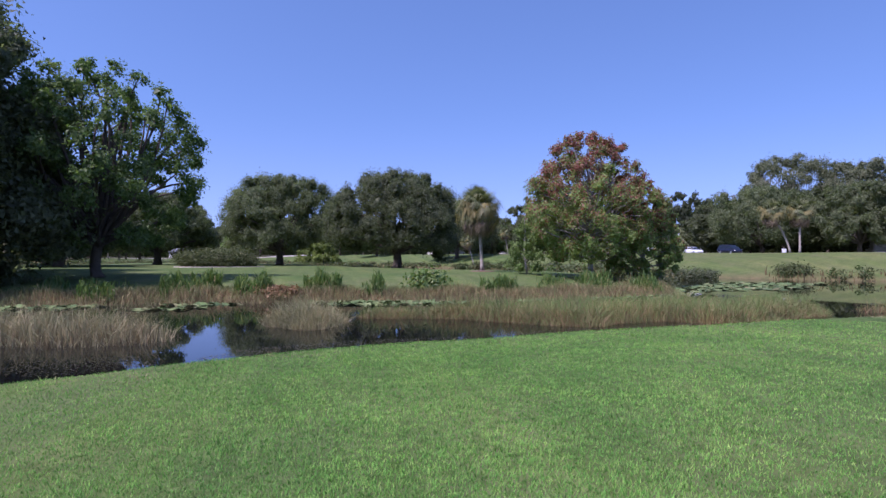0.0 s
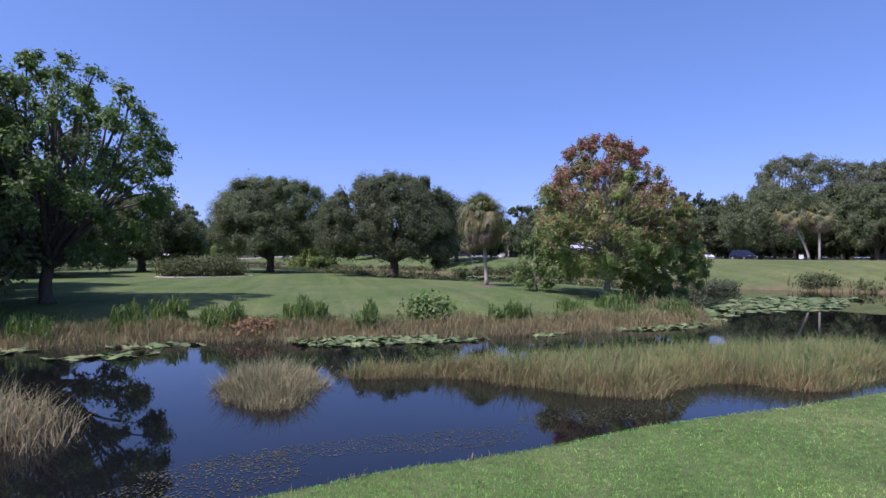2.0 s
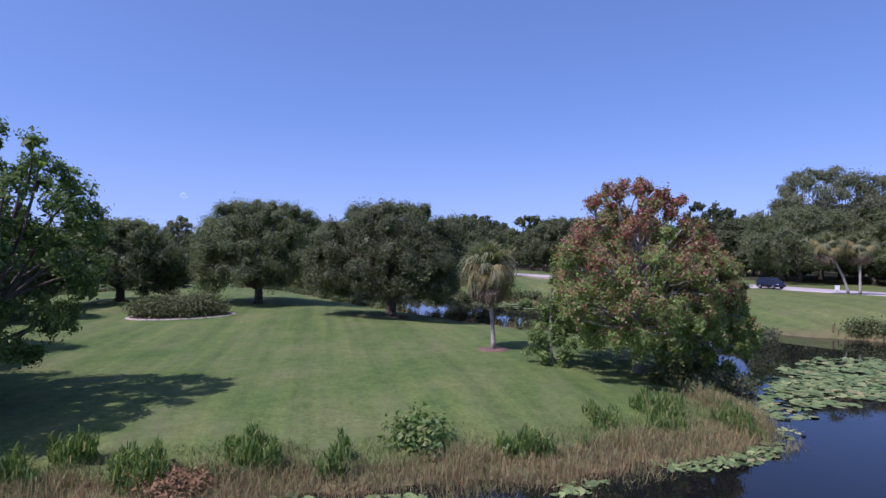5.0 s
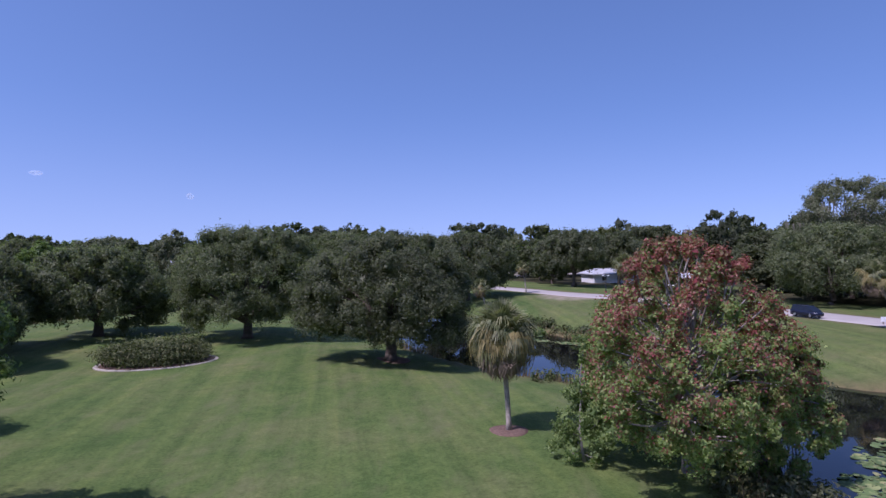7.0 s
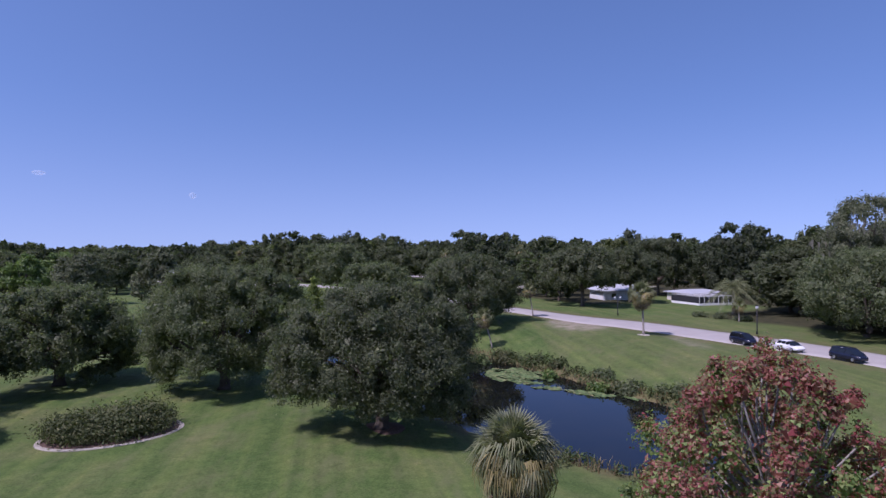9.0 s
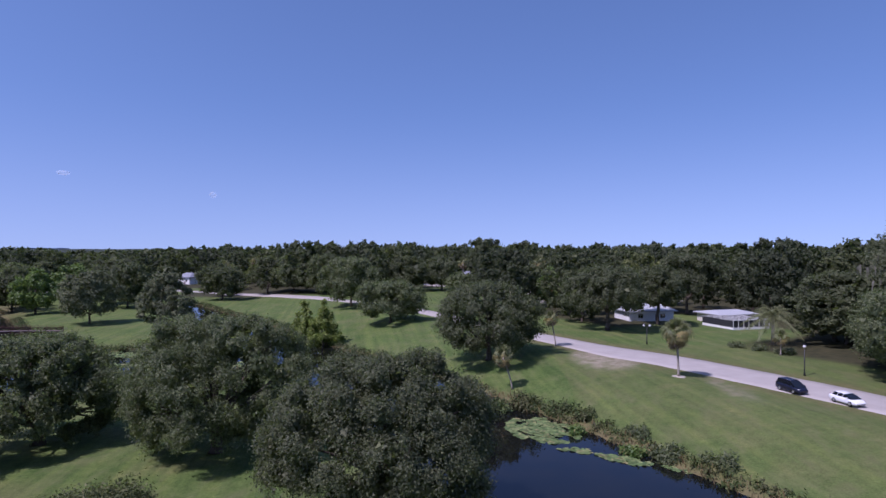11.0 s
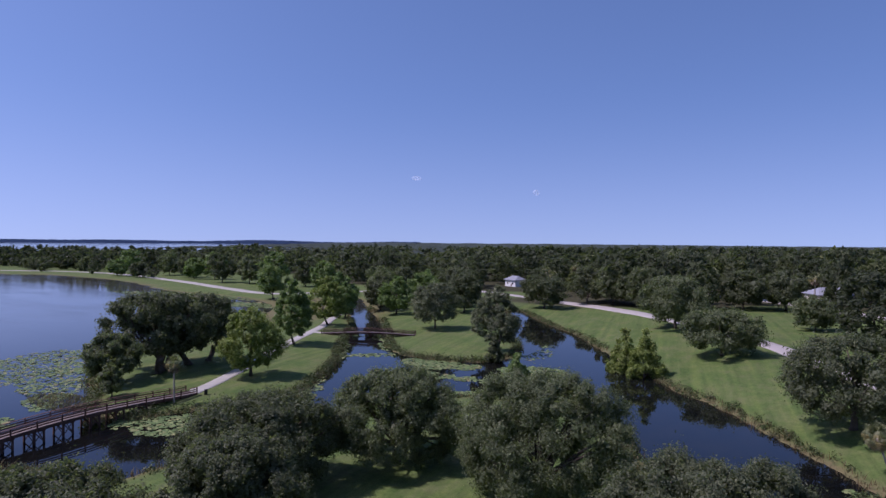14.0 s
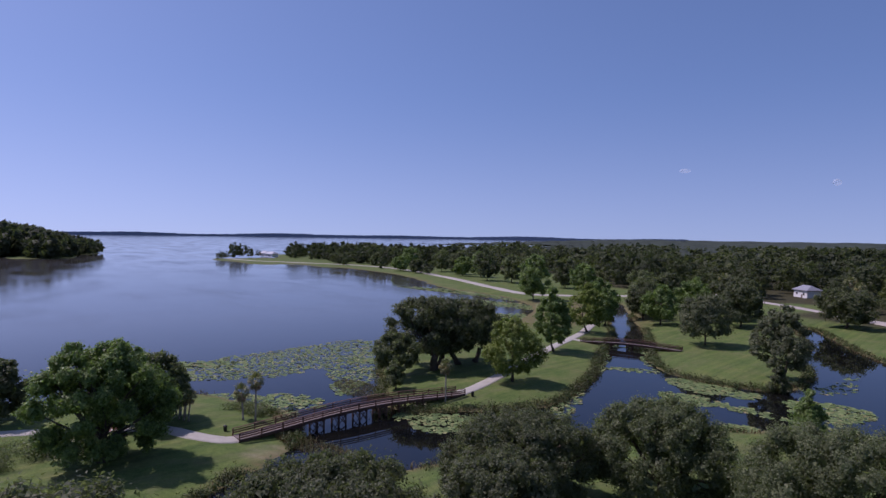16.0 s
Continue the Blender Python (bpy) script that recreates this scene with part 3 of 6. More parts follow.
verge = step01((4.5 - way_distance(GX, GY)) / 3.5) * ((GX > -5) & (GY > 50) & (GY < 150)) * (0.25 + 0.6 * speck)
bank_cover = np.maximum(bank_cover, np.where(GS > 1, verge, 0))
marsh = zone(GX, GY, -150, 170, 42, 46, 0.4) * (way_distance(GX, GY) > 2.5) * (0.55 + 0.4 * speck)
dry_lawn = 0.20 * step01((0.85 * GX + 0.52 * GY - 55) / 8) * ((GX > 12) & (GY < 125)) * (0.6 + 0.6 * speck)
bank_cover = np.maximum(bank_cover, np.where(GS > 0, np.maximum(marsh, dry_lawn), 0))
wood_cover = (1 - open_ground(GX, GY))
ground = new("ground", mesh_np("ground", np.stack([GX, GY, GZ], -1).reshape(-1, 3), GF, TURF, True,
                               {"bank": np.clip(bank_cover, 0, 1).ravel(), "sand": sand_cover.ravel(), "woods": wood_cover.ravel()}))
tagged(ground, "mown green park lawn with dry worn patches and brown banks", "ground", "", "structure")
wx, wy = np.array([-3740, -1200, -400, -150, -60, 0, 60, 120.0]), np.array([-3740, -900, -200, 0, 60, 150, 260, 800, 3740.0])
QX, QY = np.meshgrid(wx, wy)
qi = np.arange(QX.size).reshape(QX.shape)
water = new("water", mesh_np("water", np.stack([QX, QY, QX * 0], -1).reshape(-1, 3), np.stack([qi[:-1, :-1], qi[:-1, 1:], qi[1:, 1:], qi[1:, :-1]], -1).reshape(-1, 4), WATER, True))
tagged(water, "dark still pond and lake water reflecting blue sky", "water", "", "structure")

lane("road", MAIN_ROAD, ROAD, 0.06, "pale sun-bleached asphalt road along the park lawn", "road")
lane("road", CROSS_ROAD, ROAD, 0.06, "pale asphalt road between the trees", "road", 3)
lane("road", SHORE_ROAD, CONCRETE, 0.07, "pale concrete road following the lake shore", "road", 4)
lane("pavement", PARK_PATH, CONCRETE, 0.06, "pale concrete footpath across the lawn", "path")
lane("pavement", SOUTH_PATH, CONCRETE, 0.06, "pale concrete footpath leading to the wooden bridge", "path")
lane("pavement", BRIDGE_SPUR, CONCRETE, 0.07, "short concrete path to the footbridge", "path", 0.8)


# ---- trees ----
# Crown outlines: share of the full half width at steps of the crown's height.
PROFILE = {
    "dome": ((0, 0.12, 0.35, 0.6, 0.8, 0.92, 1), (0.56, 0.82, 1.0, 0.95, 0.74, 0.48, 0.2)),
    "oak": ((0, 0.12, 0.35, 0.6, 0.8, 0.92, 1), (0.84, 0.95, 1.0, 0.93, 0.72, 0.48, 0.2)),
    "egg": ((0, 0.15, 0.35, 0.55, 0.75, 0.9, 1), (0.5, 0.84, 1.0, 0.88, 0.62, 0.36, 0.12)),
    "cone": ((0, 0.1, 0.4, 0.7, 0.9, 1), (0.8, 1.0, 0.76, 0.44, 0.2, 0.06)),
    "maple": ((0, 0.1, 0.3, 0.5, 0.65, 0.78, 0.9, 1), (0.5, 0.82, 1.0, 0.95, 0.74, 0.52, 0.40, 0.2)),
    "tier": ((0, 0.2, 0.45, 0.7, 0.88, 1), (0.55, 0.85, 1.0, 0.95, 0.75, 0.4)),
}


def unit(v):
    return v / (np.linalg.norm(v, axis=-1, keepdims=True) + 1e-9)


def leaf_tris(P, nrm, rng, size, slim):
    """One pointed blade at each place P, facing along nrm."""
    n = len(P)
    a = unit(np.cross(nrm, rng.normal(size=(n, 3))))
    b = np.cross(nrm, a)
    k = size * rng.uniform(0.6, 1.35, n)
    a, b = a * k[:, None], b * (k * slim)[:, None]
    return np.stack([P - a, P + b + 0.5 * a, P - b + 0.6 * a], 1).reshape(-1, 3)


def leaf_quads(C, R, rng, size, slim=0.5, out=1.1, shell=0.42, lift=0.25):
    """Leaf sprays round the centres C within the radii R."""
    n = len(C)
    d = rng.normal(size=(n, 3))
    d[:, 2] = np.where(rng.random(n) < lift, np.abs(d[:, 2]), d[:, 2])
    d = unit(d)
    P = C + d * R * (rng.random(n) ** shell)[:, None]
    nrm = unit(d * out + rng.normal(size=(n, 3)) * 0.5 + np.array([0, 0, 0.35]))
    return leaf_tris(P, nrm, rng, size, slim), np.arange(3 * n).reshape(n, 3)


def limb(rng, a, b, sag=0.1, steps=5):
    a, b = np.array(a, float), np.array(b, float)
    t = np.linspace(0, 1, steps)[:, None]
    L = np.linalg.norm(b - a)
    mid = rng.normal(size=3) * L * 0.07
    return a + (b - a) * t + np.sin(np.pi * t) * (mid + np.array([0, 0, L * sag]))


def crown_lobes(rng, count, h, w, low, style, lump=None):
    """Billows of foliage that fill the crown's outline: centres from the foot, and radii."""
    fs, rs = PROFILE[style]
    ph = rng.uniform(0, 6.283, 4)
    lump = 0.142 * (46 / count) ** 0.42 if lump is None else lump
    C, R = [np.array([0, 0, h - 0.09 * (h - low)])], [w * lump * 0.62]
    while len(C) < count:
        best, score = None, -1e9
        for _ in range(7):
            f = rng.random()
            if rng.random() > np.interp(f, fs, rs) + 0.12:
                continue
            az = rng.uniform(0, 6.283)
            r = w * lump * (0.5 + 0.5 * np.interp(f, fs, rs)) * rng.uniform(0.72, 1.2)
            rag = 0.90 + 0.10 * math.sin(2 * az + ph[0]) + 0.11 * math.sin(3 * az + ph[1] + 4 * f) + 0.06 * math.sin(5 * az + ph[2] + 7 * f)
            reach = max(0.0, np.interp(f, fs, rs) * w / 2 * rag - 0.85 * r)
            if style == "maple":
                reach *= rng.uniform(0.72, 1.16)
            if f > (0.4 if style == "oak" else 0.3) and rng.random() < 0.2:
                reach *= rng.uniform(0.2, 0.8)
            foot = low * (1.25 + 0.75 * math.sin(2 * az + ph[3]) * math.sin(az + ph[2])) if style == "oak" else low
            z = min(max(foot + f * (h - foot), foot + 0.55 * r), h - 0.8 * r)
            c = np.array([math.cos(az) * reach, math.sin(az) * reach, z])
            d = min((np.linalg.norm(c - q) - 0.5 * (r + e)) for q, e in zip(C, R))
            if d > score:
                best, score = (c, r), d
        if best:
            C.append(best[0])
            R.append(best[1])
    return np.array(C), np.array(R)


def crown_leaves(rng, C, R, count, leaf, slim, h, per=13, core=0.12, stray=0.04, flat=0.82, spread=0.55):
    """Leaves on small clumps over every billow, and larger shaded ones inside. Returns the blades and the billow of each."""
    n = len(C)
    axis = np.array([C[:, 0].mean(), C[:, 1].mean(), h * 0.42])
    outward = unit(C - axis)
    d = unit(rng.normal(size=(n, per, 3)) + 0.55 * outward[:, None] + np.array([0, 0, 0.3]))
    K = C[:, None] + d * (R[:, None, None] * rng.uniform(0.45, 0.82, (n, per, 1))) * [1, 1, flat]
    KR = R[:, None] * rng.uniform(0.28, 0.6, (n, per))
    w = (R[:, None] ** 2 * np.ones((1, per))).ravel()
    pick = rng.choice(n * per, count, p=w / w.sum())
    lobe, kk, dd = pick // per, K.reshape(-1, 3)[pick], d.reshape(-1, 3)[pick]
    e = unit(rng.normal(size=(count, 3)) + 0.35 * dd)
    far = np.where(rng.random(count) < stray, rng.uniform(1.0, 1.6, count), rng.random(count) ** 0.5)
    P = kk + e * (KR.ravel()[pick] * far)[:, None]
    nrm = unit(e * 0.6 + dd * 0.5 + outward[lobe] * 0.3 + rng.normal(size=(count, 3)) * spread + np.array([0, 0, 0.3]))
    V = leaf_tris(P, nrm, rng, leaf, slim)
    m = int(count * core)
    if m:
        q = rng.integers(0, n, m)
        g = unit(rng.normal(size=(m, 3)))
        V2 = leaf_tris(C[q] + g * (R[q] * 0.55 * rng.random(m) ** 0.4)[:, None], unit(g + rng.normal(size=(m, 3)) * 0.4), rng, leaf * 2.5, 0.7)
        V, lobe = np.vstack([V, V2]), np.concatenate([lobe, q])
    return V, lobe


def make_tree(name, x, y, h, w, label, category="tree", mat=None, lobes=None, leaves=8000, leaf=0.3, low=None, trunk=0.28, style="dome", seed=1, lean=(0, 0),
              group="", top_mat=None, top_from=0.6, bark=None, sink=0.1, slim=0.5, stems=1, core=0.12, limbs=None, lump=None, per=11, stray=0.09, flat=0.85, spread=0.8):
    rng = np.random.default_rng(seed)
    low = h * 0.18 if low is None else low
    lobes = lobes or (80 if leaves > 25000 else 52 if leaves > 9000 else 30)
    C, R = crown_lobes(rng, lobes, h, w, low, style, lump)
    C[:, :2] += np.array(lean) * (C[:, 2:3] / h)
    root = thing(name, x, y, ground_at(x, y) - sink, label, category, group)
    s = Soup()
    pole = style in ("cone", "egg", "maple")
    fork = np.array([lean[0] * 0.6, lean[1] * 0.6, h * 0.72]) if pole else np.array([lean[0] * 0.25, lean[1] * 0.25, max(low * 0.95, h * 0.2)])
    for k in range(stems):
        if k:
            piece("trunk", s.mesh("trunk", bark or BARK, True), root)
            s = Soup()
        off = np.array([0, 0, 0]) if stems == 1 else np.array([*(rng.normal(size=2) * w * 0.12), 0])
        base = limb(rng, off, fork + off * 1.8, 0.0, 6)
        rad = np.interp(np.linspace(0, 1, 6), [0, 0.12, 1], [trunk * 1.45, trunk, trunk * (0.35 if pole else 0.8)])
        s.tube(base, rad, 9)
    piece("trunk", s.mesh("trunk", bark or BARK, True), root)
    for i in rng.permutation(lobes)[: (limbs or (22 if leaves > 25000 else 8))]:
        start = fork * (min(rng.uniform(0.3, 1.0), 0.75 * C[i][2] / fork[2]) if pole else rng.uniform(0.75, 1.0))
        path = limb(rng, start, C[i], 0.02 if pole else 0.08, 6)
        r0 = trunk * (rng.uniform(0.14, 0.28) if pole else rng.uniform(0.3, 0.6))
        piece("limb", Soup().tube(path, np.linspace(r0, 0.03, len(path)), 5, cap=False).mesh("limb", bark or BARK, True), root)
    V, lobe = crown_leaves(rng, C, R, leaves, leaf, slim, h, per, core, stray, flat, spread)
    if top_mat is None:
        piece("crown", mesh_np("crown", V, np.arange(len(V)).reshape(-1, 3), mat or OAK), root)
    else:
        Q = V.reshape(-1, 3, 3)
        mid = Q.mean(1)
        out = np.hypot(mid[:, 0] - mid[:, 0].mean(), mid[:, 1] - mid[:, 1].mean()) / (w / 2)
        turn = (rng.normal(size=lobes) * 0.09)[lobe] + 0.22 * rng.normal(size=len(mid))
        red = mid[:, 2] / h + 0.16 * out + turn > top_from
        for part_name, sel, m in (("crown", ~red, mat), ("red_crown", red, top_mat)):
            q = Q[sel].reshape(-1, 3)
            piece(part_name, mesh_np(part_name, q, np.arange(len(q)).reshape(-1, 3), m), root, "reddening autumn leaves" if part_name == "red_crown" else "")
    return root


OAK_LABEL = "broad live oak with dark grey-green crown on the lawn"
near_oaks = [
    ("live_oak", -4.9, 66.3, 10.6, 15.2, 11, OAK_DARK), ("live_oak", -20.8, 77.7, 11.5, 16.0, 12, OAK), ("live_oak", -37.0, 78.8, 9.5, 14.6, 13, OAK),
    ("live_oak", -42.6, 65.8, 8.7, 15.4, 14, OAK_DARK), ("live_oak", -37.0, 59.0, 8.0, 11.0, 15, OAK_DARK), ("live_oak", -30.0, 40.5, 10.2, 13.4, 16, OAK_DARK),
]
for name, x, y, h, w, seed, m in near_oaks:
    make_tree(name, x, y, h, w, OAK_LABEL, "tree", m, lobes=105, leaves=125000 if seed < 13 else 75000, leaf=0.098 if seed < 13 else 0.122, low=h * 0.16, trunk=0.5, style="oak", seed=seed, group="park oaks", lump=0.105, limbs=30, per=10, stray=0.1, spread=0.8)
make_tree("shade_tree", -17.1, 31.2, 10.9, 10.6, "tall open-crowned tree with airy green leaves on the bank", "tree", FRESH, lobes=116, leaves=43000, leaf=0.10, low=1.7, trunk=0.28,
          seed=21, lean=(0.3, 0.1), core=0.02, lump=0.076, limbs=70, per=9, stray=0.12, spread=0.8)
make_tree("shade_tree", -26.0, 28.6, 15.5, 20.0, "huge dense dark green tree beside the pond", "tree", OAK_DARK, lobes=70, leaves=75000, leaf=0.15, low=0.3, trunk=0.45, seed=22, core=0.2)
make_tree("red_maple", 10.3, 42.0, 10.2, 11.0, "maple turning red at the top and green below", "tree", MAPLE_GREEN, lobes=170, leaves=92000, leaf=0.078, low=1.5, trunk=0.2, style="maple", seed=31,
          top_mat=MAPLE_RED, top_from=0.76, group="maples", slim=0.6, bark=PALE_BARK, limbs=150, core=0.03, lump=0.066, per=9, stray=0.26, flat=1.25, spread=0.9)
make_tree("red_maple", 14.1, 43.0, 7.3, 6.2, "smaller maple with reddening crown beside the water", "tree", MAPLE_GREEN, lobes=110, leaves=48000, leaf=0.085, low=0.2, trunk=0.16, style="egg", seed=32,
          top_mat=MAPLE_RED, top_from=0.82, group="maples", slim=0.6, bark=PALE_BARK, limbs=50, core=0.05, lump=0.078, per=8, stray=0.2, flat=1.2, spread=0.9)
make_tree("young_tree", 6.0, 42.2, 5.6, 3.0, "slender bright green sapling beside the maple", "tree", GREEN, lobes=26, leaves=7000, leaf=0.075, low=0.3, trunk=0.06, style="cone", seed=33, bark=PALE_BARK, limbs=14, core=0.03, stray=0.1)
make_tree("shade_tree", -21.6, 24.6, 11.5, 9.6, "low dark leafy tree filling the pond corner", "tree", OAK_DARK, leaves=30000, leaf=0.17, low=0.0, trunk=0.25, seed=23, core=0.15)
make_tree("water_oak", -48.8, 49.6, 5.3, 17.0, "broad-leaved dark tree at the lagoon edge", "tree", OAK_DARK, lobes=60, leaves=48000, leaf=0.17, low=0.3, trunk=0.3, seed=41)
make_tree("shade_tree", -74.6, 33.6, 13.3, 14.0, "big round leafy green tree shading the lawn", "tree", GREEN, lobes=60, leaves=60000, leaf=0.19, low=1.2, trunk=0.4, seed=42)
make_tree("shade_tree", -86.2, 39.6, 9.3, 10.0, "dark green tree behind the big shade tree", "tree", OAK, leaves=20000, leaf=0.22, low=0.9, trunk=0.25, seed=43)
make_tree("shade_tree", -97.0, 22.5, 8.2, 9.5, "dark rounded tree on the lake shore", "tree", OAK_DARK, leaves=14000, leaf=0.25, low=1.2, trunk=0.25, seed=44)
PARK = [
    ("cypress", -96.8, 89.5, 13.6, 18.0, "dome", OAK_DARK, 0.6, "massive dark tree clump with flared trunks at the lake", 3),
    ("cypress", -97.5, 98.5, 12.6, 14.5, "dome", OAK_DARK, 0.5, "massive dark tree clump with flared trunks at the lake", 2),
    ("cypress", -94.0, 80.0, 8.2, 9.5, "dome", OAK, 0.3, "lower dark tree beside the flared trunks", 1),
    ("young_tree", -87.0, 76.4, 5.0, 4.0, "dome", OAK, 0.12, "small round young tree by the bridge", 1),
    ("sweetgum", -80.4, 95.8, 11.6, 11.0, "egg", YELLOW, 0.22, "yellow-green tree beside the footpath", 1),
    ("sweetgum", -97.2, 121.2, 14.4, 9.8, "egg", GREEN, 0.22, "tall slim green tree beside the footpath", 1),
    ("sweetgum", -112.5, 147.5, 13.4, 11.0, "egg", YELLOW, 0.22, "yellow-green tree near the footbridge", 1),
    ("sweetgum", -120.5, 163, 11.0, 9.0, "egg", GREEN, 0.2, "green tree beyond the footbridge", 1),
    ("elm", -85.5, 158.5, 12.0, 14.2, "dome", GREYED, 0.24, "thin-leaved grey-brown tree on the lawn", 1),
    ("live_oak", -98.0, 194.0, 12.5, 14.4, "dome", OAK_DARK, 0.25, OAK_LABEL, 1),
    ("cedar", -136.5, 203.0, 12.4, 10.0, "cone", OAK_DARK, 0.2, "dark pointed evergreen by the canal", 1),
    ("cedar", -112.5, 177.5, 12.0, 11.5, "egg", GREEN, 0.2, "green upright tree by the canal", 1),
    ("sweetgum", -113, 193, 12.0, 12.0, "dome", GREEN, 0.22, "bright green spreading tree", 1),
    ("bald_cypress", -58.0, 140.4, 14.2, 10.8, "egg", GREYED, 0.26, "tall tree with greyish foliage on the point", 1),
    ("cedar", -54.6, 133.0, 5.5, 4.6, "cone", OAK_DARK, 0.12, "small dark evergreen at the water", 1),
    ("cedar", -39.2, 111.4, 6.4, 6.4, "cone", GREEN, 0.15, "green conical tree on the island tip", 1),
    ("sweetgum", -31.0, 138.8, 9.2, 7.6, "cone", YELLOW, 0.18, "light green tree on the canal bank", 1),
    ("sweetgum", -26.8, 137.0, 9.0, 7.8, "cone", YELLOW, 0.18, "light green tree on the canal bank", 1),
    ("live_oak", -17.0, 154.0, 8.8, 17.0, "dome", OAK, 0.3, "low round oak on the canal lawn", 1),
    ("live_oak", 2.6, 114.8, 11.2, 18.0, "dome", OAK_DARK, 0.4, "big round dark oak beside the road", 1),
    ("live_oak", -3.0, 201.5, 8.2, 13.0, "dome", OAK, 0.2, "small round oak by the road", 1),
    ("live_oak", -31.5, 184.0, 12.8, 19.5, "dome", OAK, 0.32, OAK_LABEL, 1),
    ("live_oak", -23.0, 243.0, 12.6, 18.0, "dome", OAK_DARK, 0.35, OAK_LABEL, 1),
    ("live_oak", -11.5, 246.5, 12.2, 17.0, "dome", OAK_DARK, 0.35, OAK_LABEL, 1),
    ("live_oak", -143, 212, 11.0, 12.0, "dome", OAK, 0.3, "round tree between canal and shore road", 1),
    ("live_oak", -141, 219, 12.5, 13.0, "dome", OAK_DARK, 0.3, "round tree between canal and shore road", 1),
    ("live_oak", -163, 232, 12.0, 13.0, "dome", OAK, 0.3, "round tree between canal and shore road", 1),
    ("sweetgum", -127, 216, 12.0, 10.5, "egg", GREEN, 0.25, "green tree beyond the canal", 1),
    ("live_oak", -111.0, 219, 12.5, 12.0, "dome", OAK_DARK, 0.3, "round tree beyond the canal", 1),
    ("live_oak", -82.0, 220.5, 11.6, 16.8, "dome", OAK_DARK, 0.35, "round tree beyond the canal", 1),
    ("live_oak", -124, 184, 12.0, 13.0, "dome", OAK_DARK, 0.3, "round tree beyond the canal", 1),
    ("live_oak", -131, 193, 13.0, 13.0, "dome", OAK, 0.3, "round tree beyond the canal", 1),
    ("live_oak", -109, 206, 13.5, 15.0, "dome", OAK_DARK, 0.3, "round tree beyond the canal", 1),
    ("sweetgum", -131, 172, 13.0, 12.0, "egg", GREEN, 0.22, "green tree beyond the footbridge", 1),
    ("live_oak", -72, 236, 13.0, 16.0, "dome", OAK_DARK, 0.35, "round oak beside the park road", 1),
    ("live_oak", -52, 228, 13.0, 17.0, "dome", OAK, 0.35, "round oak beside the park road", 1),
    ("live_oak", 50, 171, 14.0, 16.0, "dome", OAK_DARK, 0.35, "big dark oak at the edge of the houses", 1),
    ("live_oak", 60, 131, 11.5, 15.0, "dome", OAK_DARK, 0.4, "big oak across the road", 1),
    ("live_oak", -62, 232.0, 13.0, 16.0, "dome", OAK, 0.3, "round oak beside the park road", 1),
    ("live_oak", 25.4, 142.6, 12.0, 16.0, "dome", OAK_DARK, 0.4, "big dark oak at the edge of the houses", 1),
    ("live_oak", 37.4, 151.0, 12.0, 11.5, "dome", OAK_DARK, 0.35, "big dark oak at the edge of the houses", 1),
    ("sweetgum", 20.3, 188.0, 10.5, 9.5, "egg", GREEN, 0.2, "bright green tree among dark oaks", 1),
    ("live_oak", 52.6, 100.6, 11.4, 20.0, "dome", OAK, 0.4, "big oak across the road", 1),
    ("live_oak", 63.0, 112.0, 11.6, 18.0, "dome", OAK, 0.4, "big oak across the road", 1),
    ("live_oak", 68.5, 121.0, 20.2, 21.0, "dome", GREYED, 0.45, "very tall moss-hung oak rising over the others", 1),
    ("live_oak", 80.0, 116.0, 19.0, 20.0, "dome", GREYED, 0.45, "very tall moss-hung oak rising over the others", 1),
    ("live_oak", 62.0, 90.0, 11.0, 14.0, "dome", OAK, 0.35, "big oak across the road", 1),
    ("live_oak", 66.0, 72.0, 12.0, 15.0, "dome", OAK, 0.35, "big oak across the road", 1),
]
for i, (name, x, y, h, w, style, m, tr, label, stems) in enumerate(PARK):
    near = max(60.0, math.hypot(x, y - 28))
    leaf = (0.135 if x > 40 else 0.15) * (near / 75) ** 0.85
    n = int(min(46000 if h > 18 else 32000 if x > 40 else 30000 if near < 125 else 18000 if near < 190 else 11000, 4.0 * (w * h * 1.4) / (leaf * leaf)))
    mossy = "moss" in label
    park_tree = make_tree(name, x, y, h, w, label, "tree", m, leaves=n, leaf=leaf, trunk=tr, style="tier" if mossy else style, seed=100 + i, group=label if label == OAK_LABEL else "",
                          stems=stems, low=h * (0.34 if "houses" in label else 0.24 if name == "cypress" else 0.18 if style == "dome" else 0.04 if style == "cone" else 0.17), core=0.25 if name == "cypress" else 0.03 if m is GREYED or m is YELLOW else 0.12, flat=0.55 if mossy else 0.82)
    if mossy:
        hang = np.random.default_rng(500 + i)
        C, R = crown_lobes(hang, 60, h * 0.9, w * 0.96, h * 0.25, "tier")
        P = C[hang.integers(0, 60, 420)] + hang.normal(size=(420, 3)) * [1.0, 1.0, 0.3]
        L, q = hang.uniform(0.8, 2.4, 420), hang.uniform(0, 6.283, 420)
        side = np.stack([np.cos(q), np.sin(q), 0 * q], 1) * hang.uniform(0.08, 0.2, 420)[:, None]
        drop = np.stack([0 * q, 0 * q, -L], 1)
        V = np.stack([P - side, P + side, P + drop + hang.normal(size=P.shape) * 0.1], 1).reshape(-1, 3)
        tagged(piece("moss", mesh_np("moss", V, np.arange(len(V)).reshape(-1, 3), MOSS), park_tree), "hanging grey moss", "", "", "stuff")
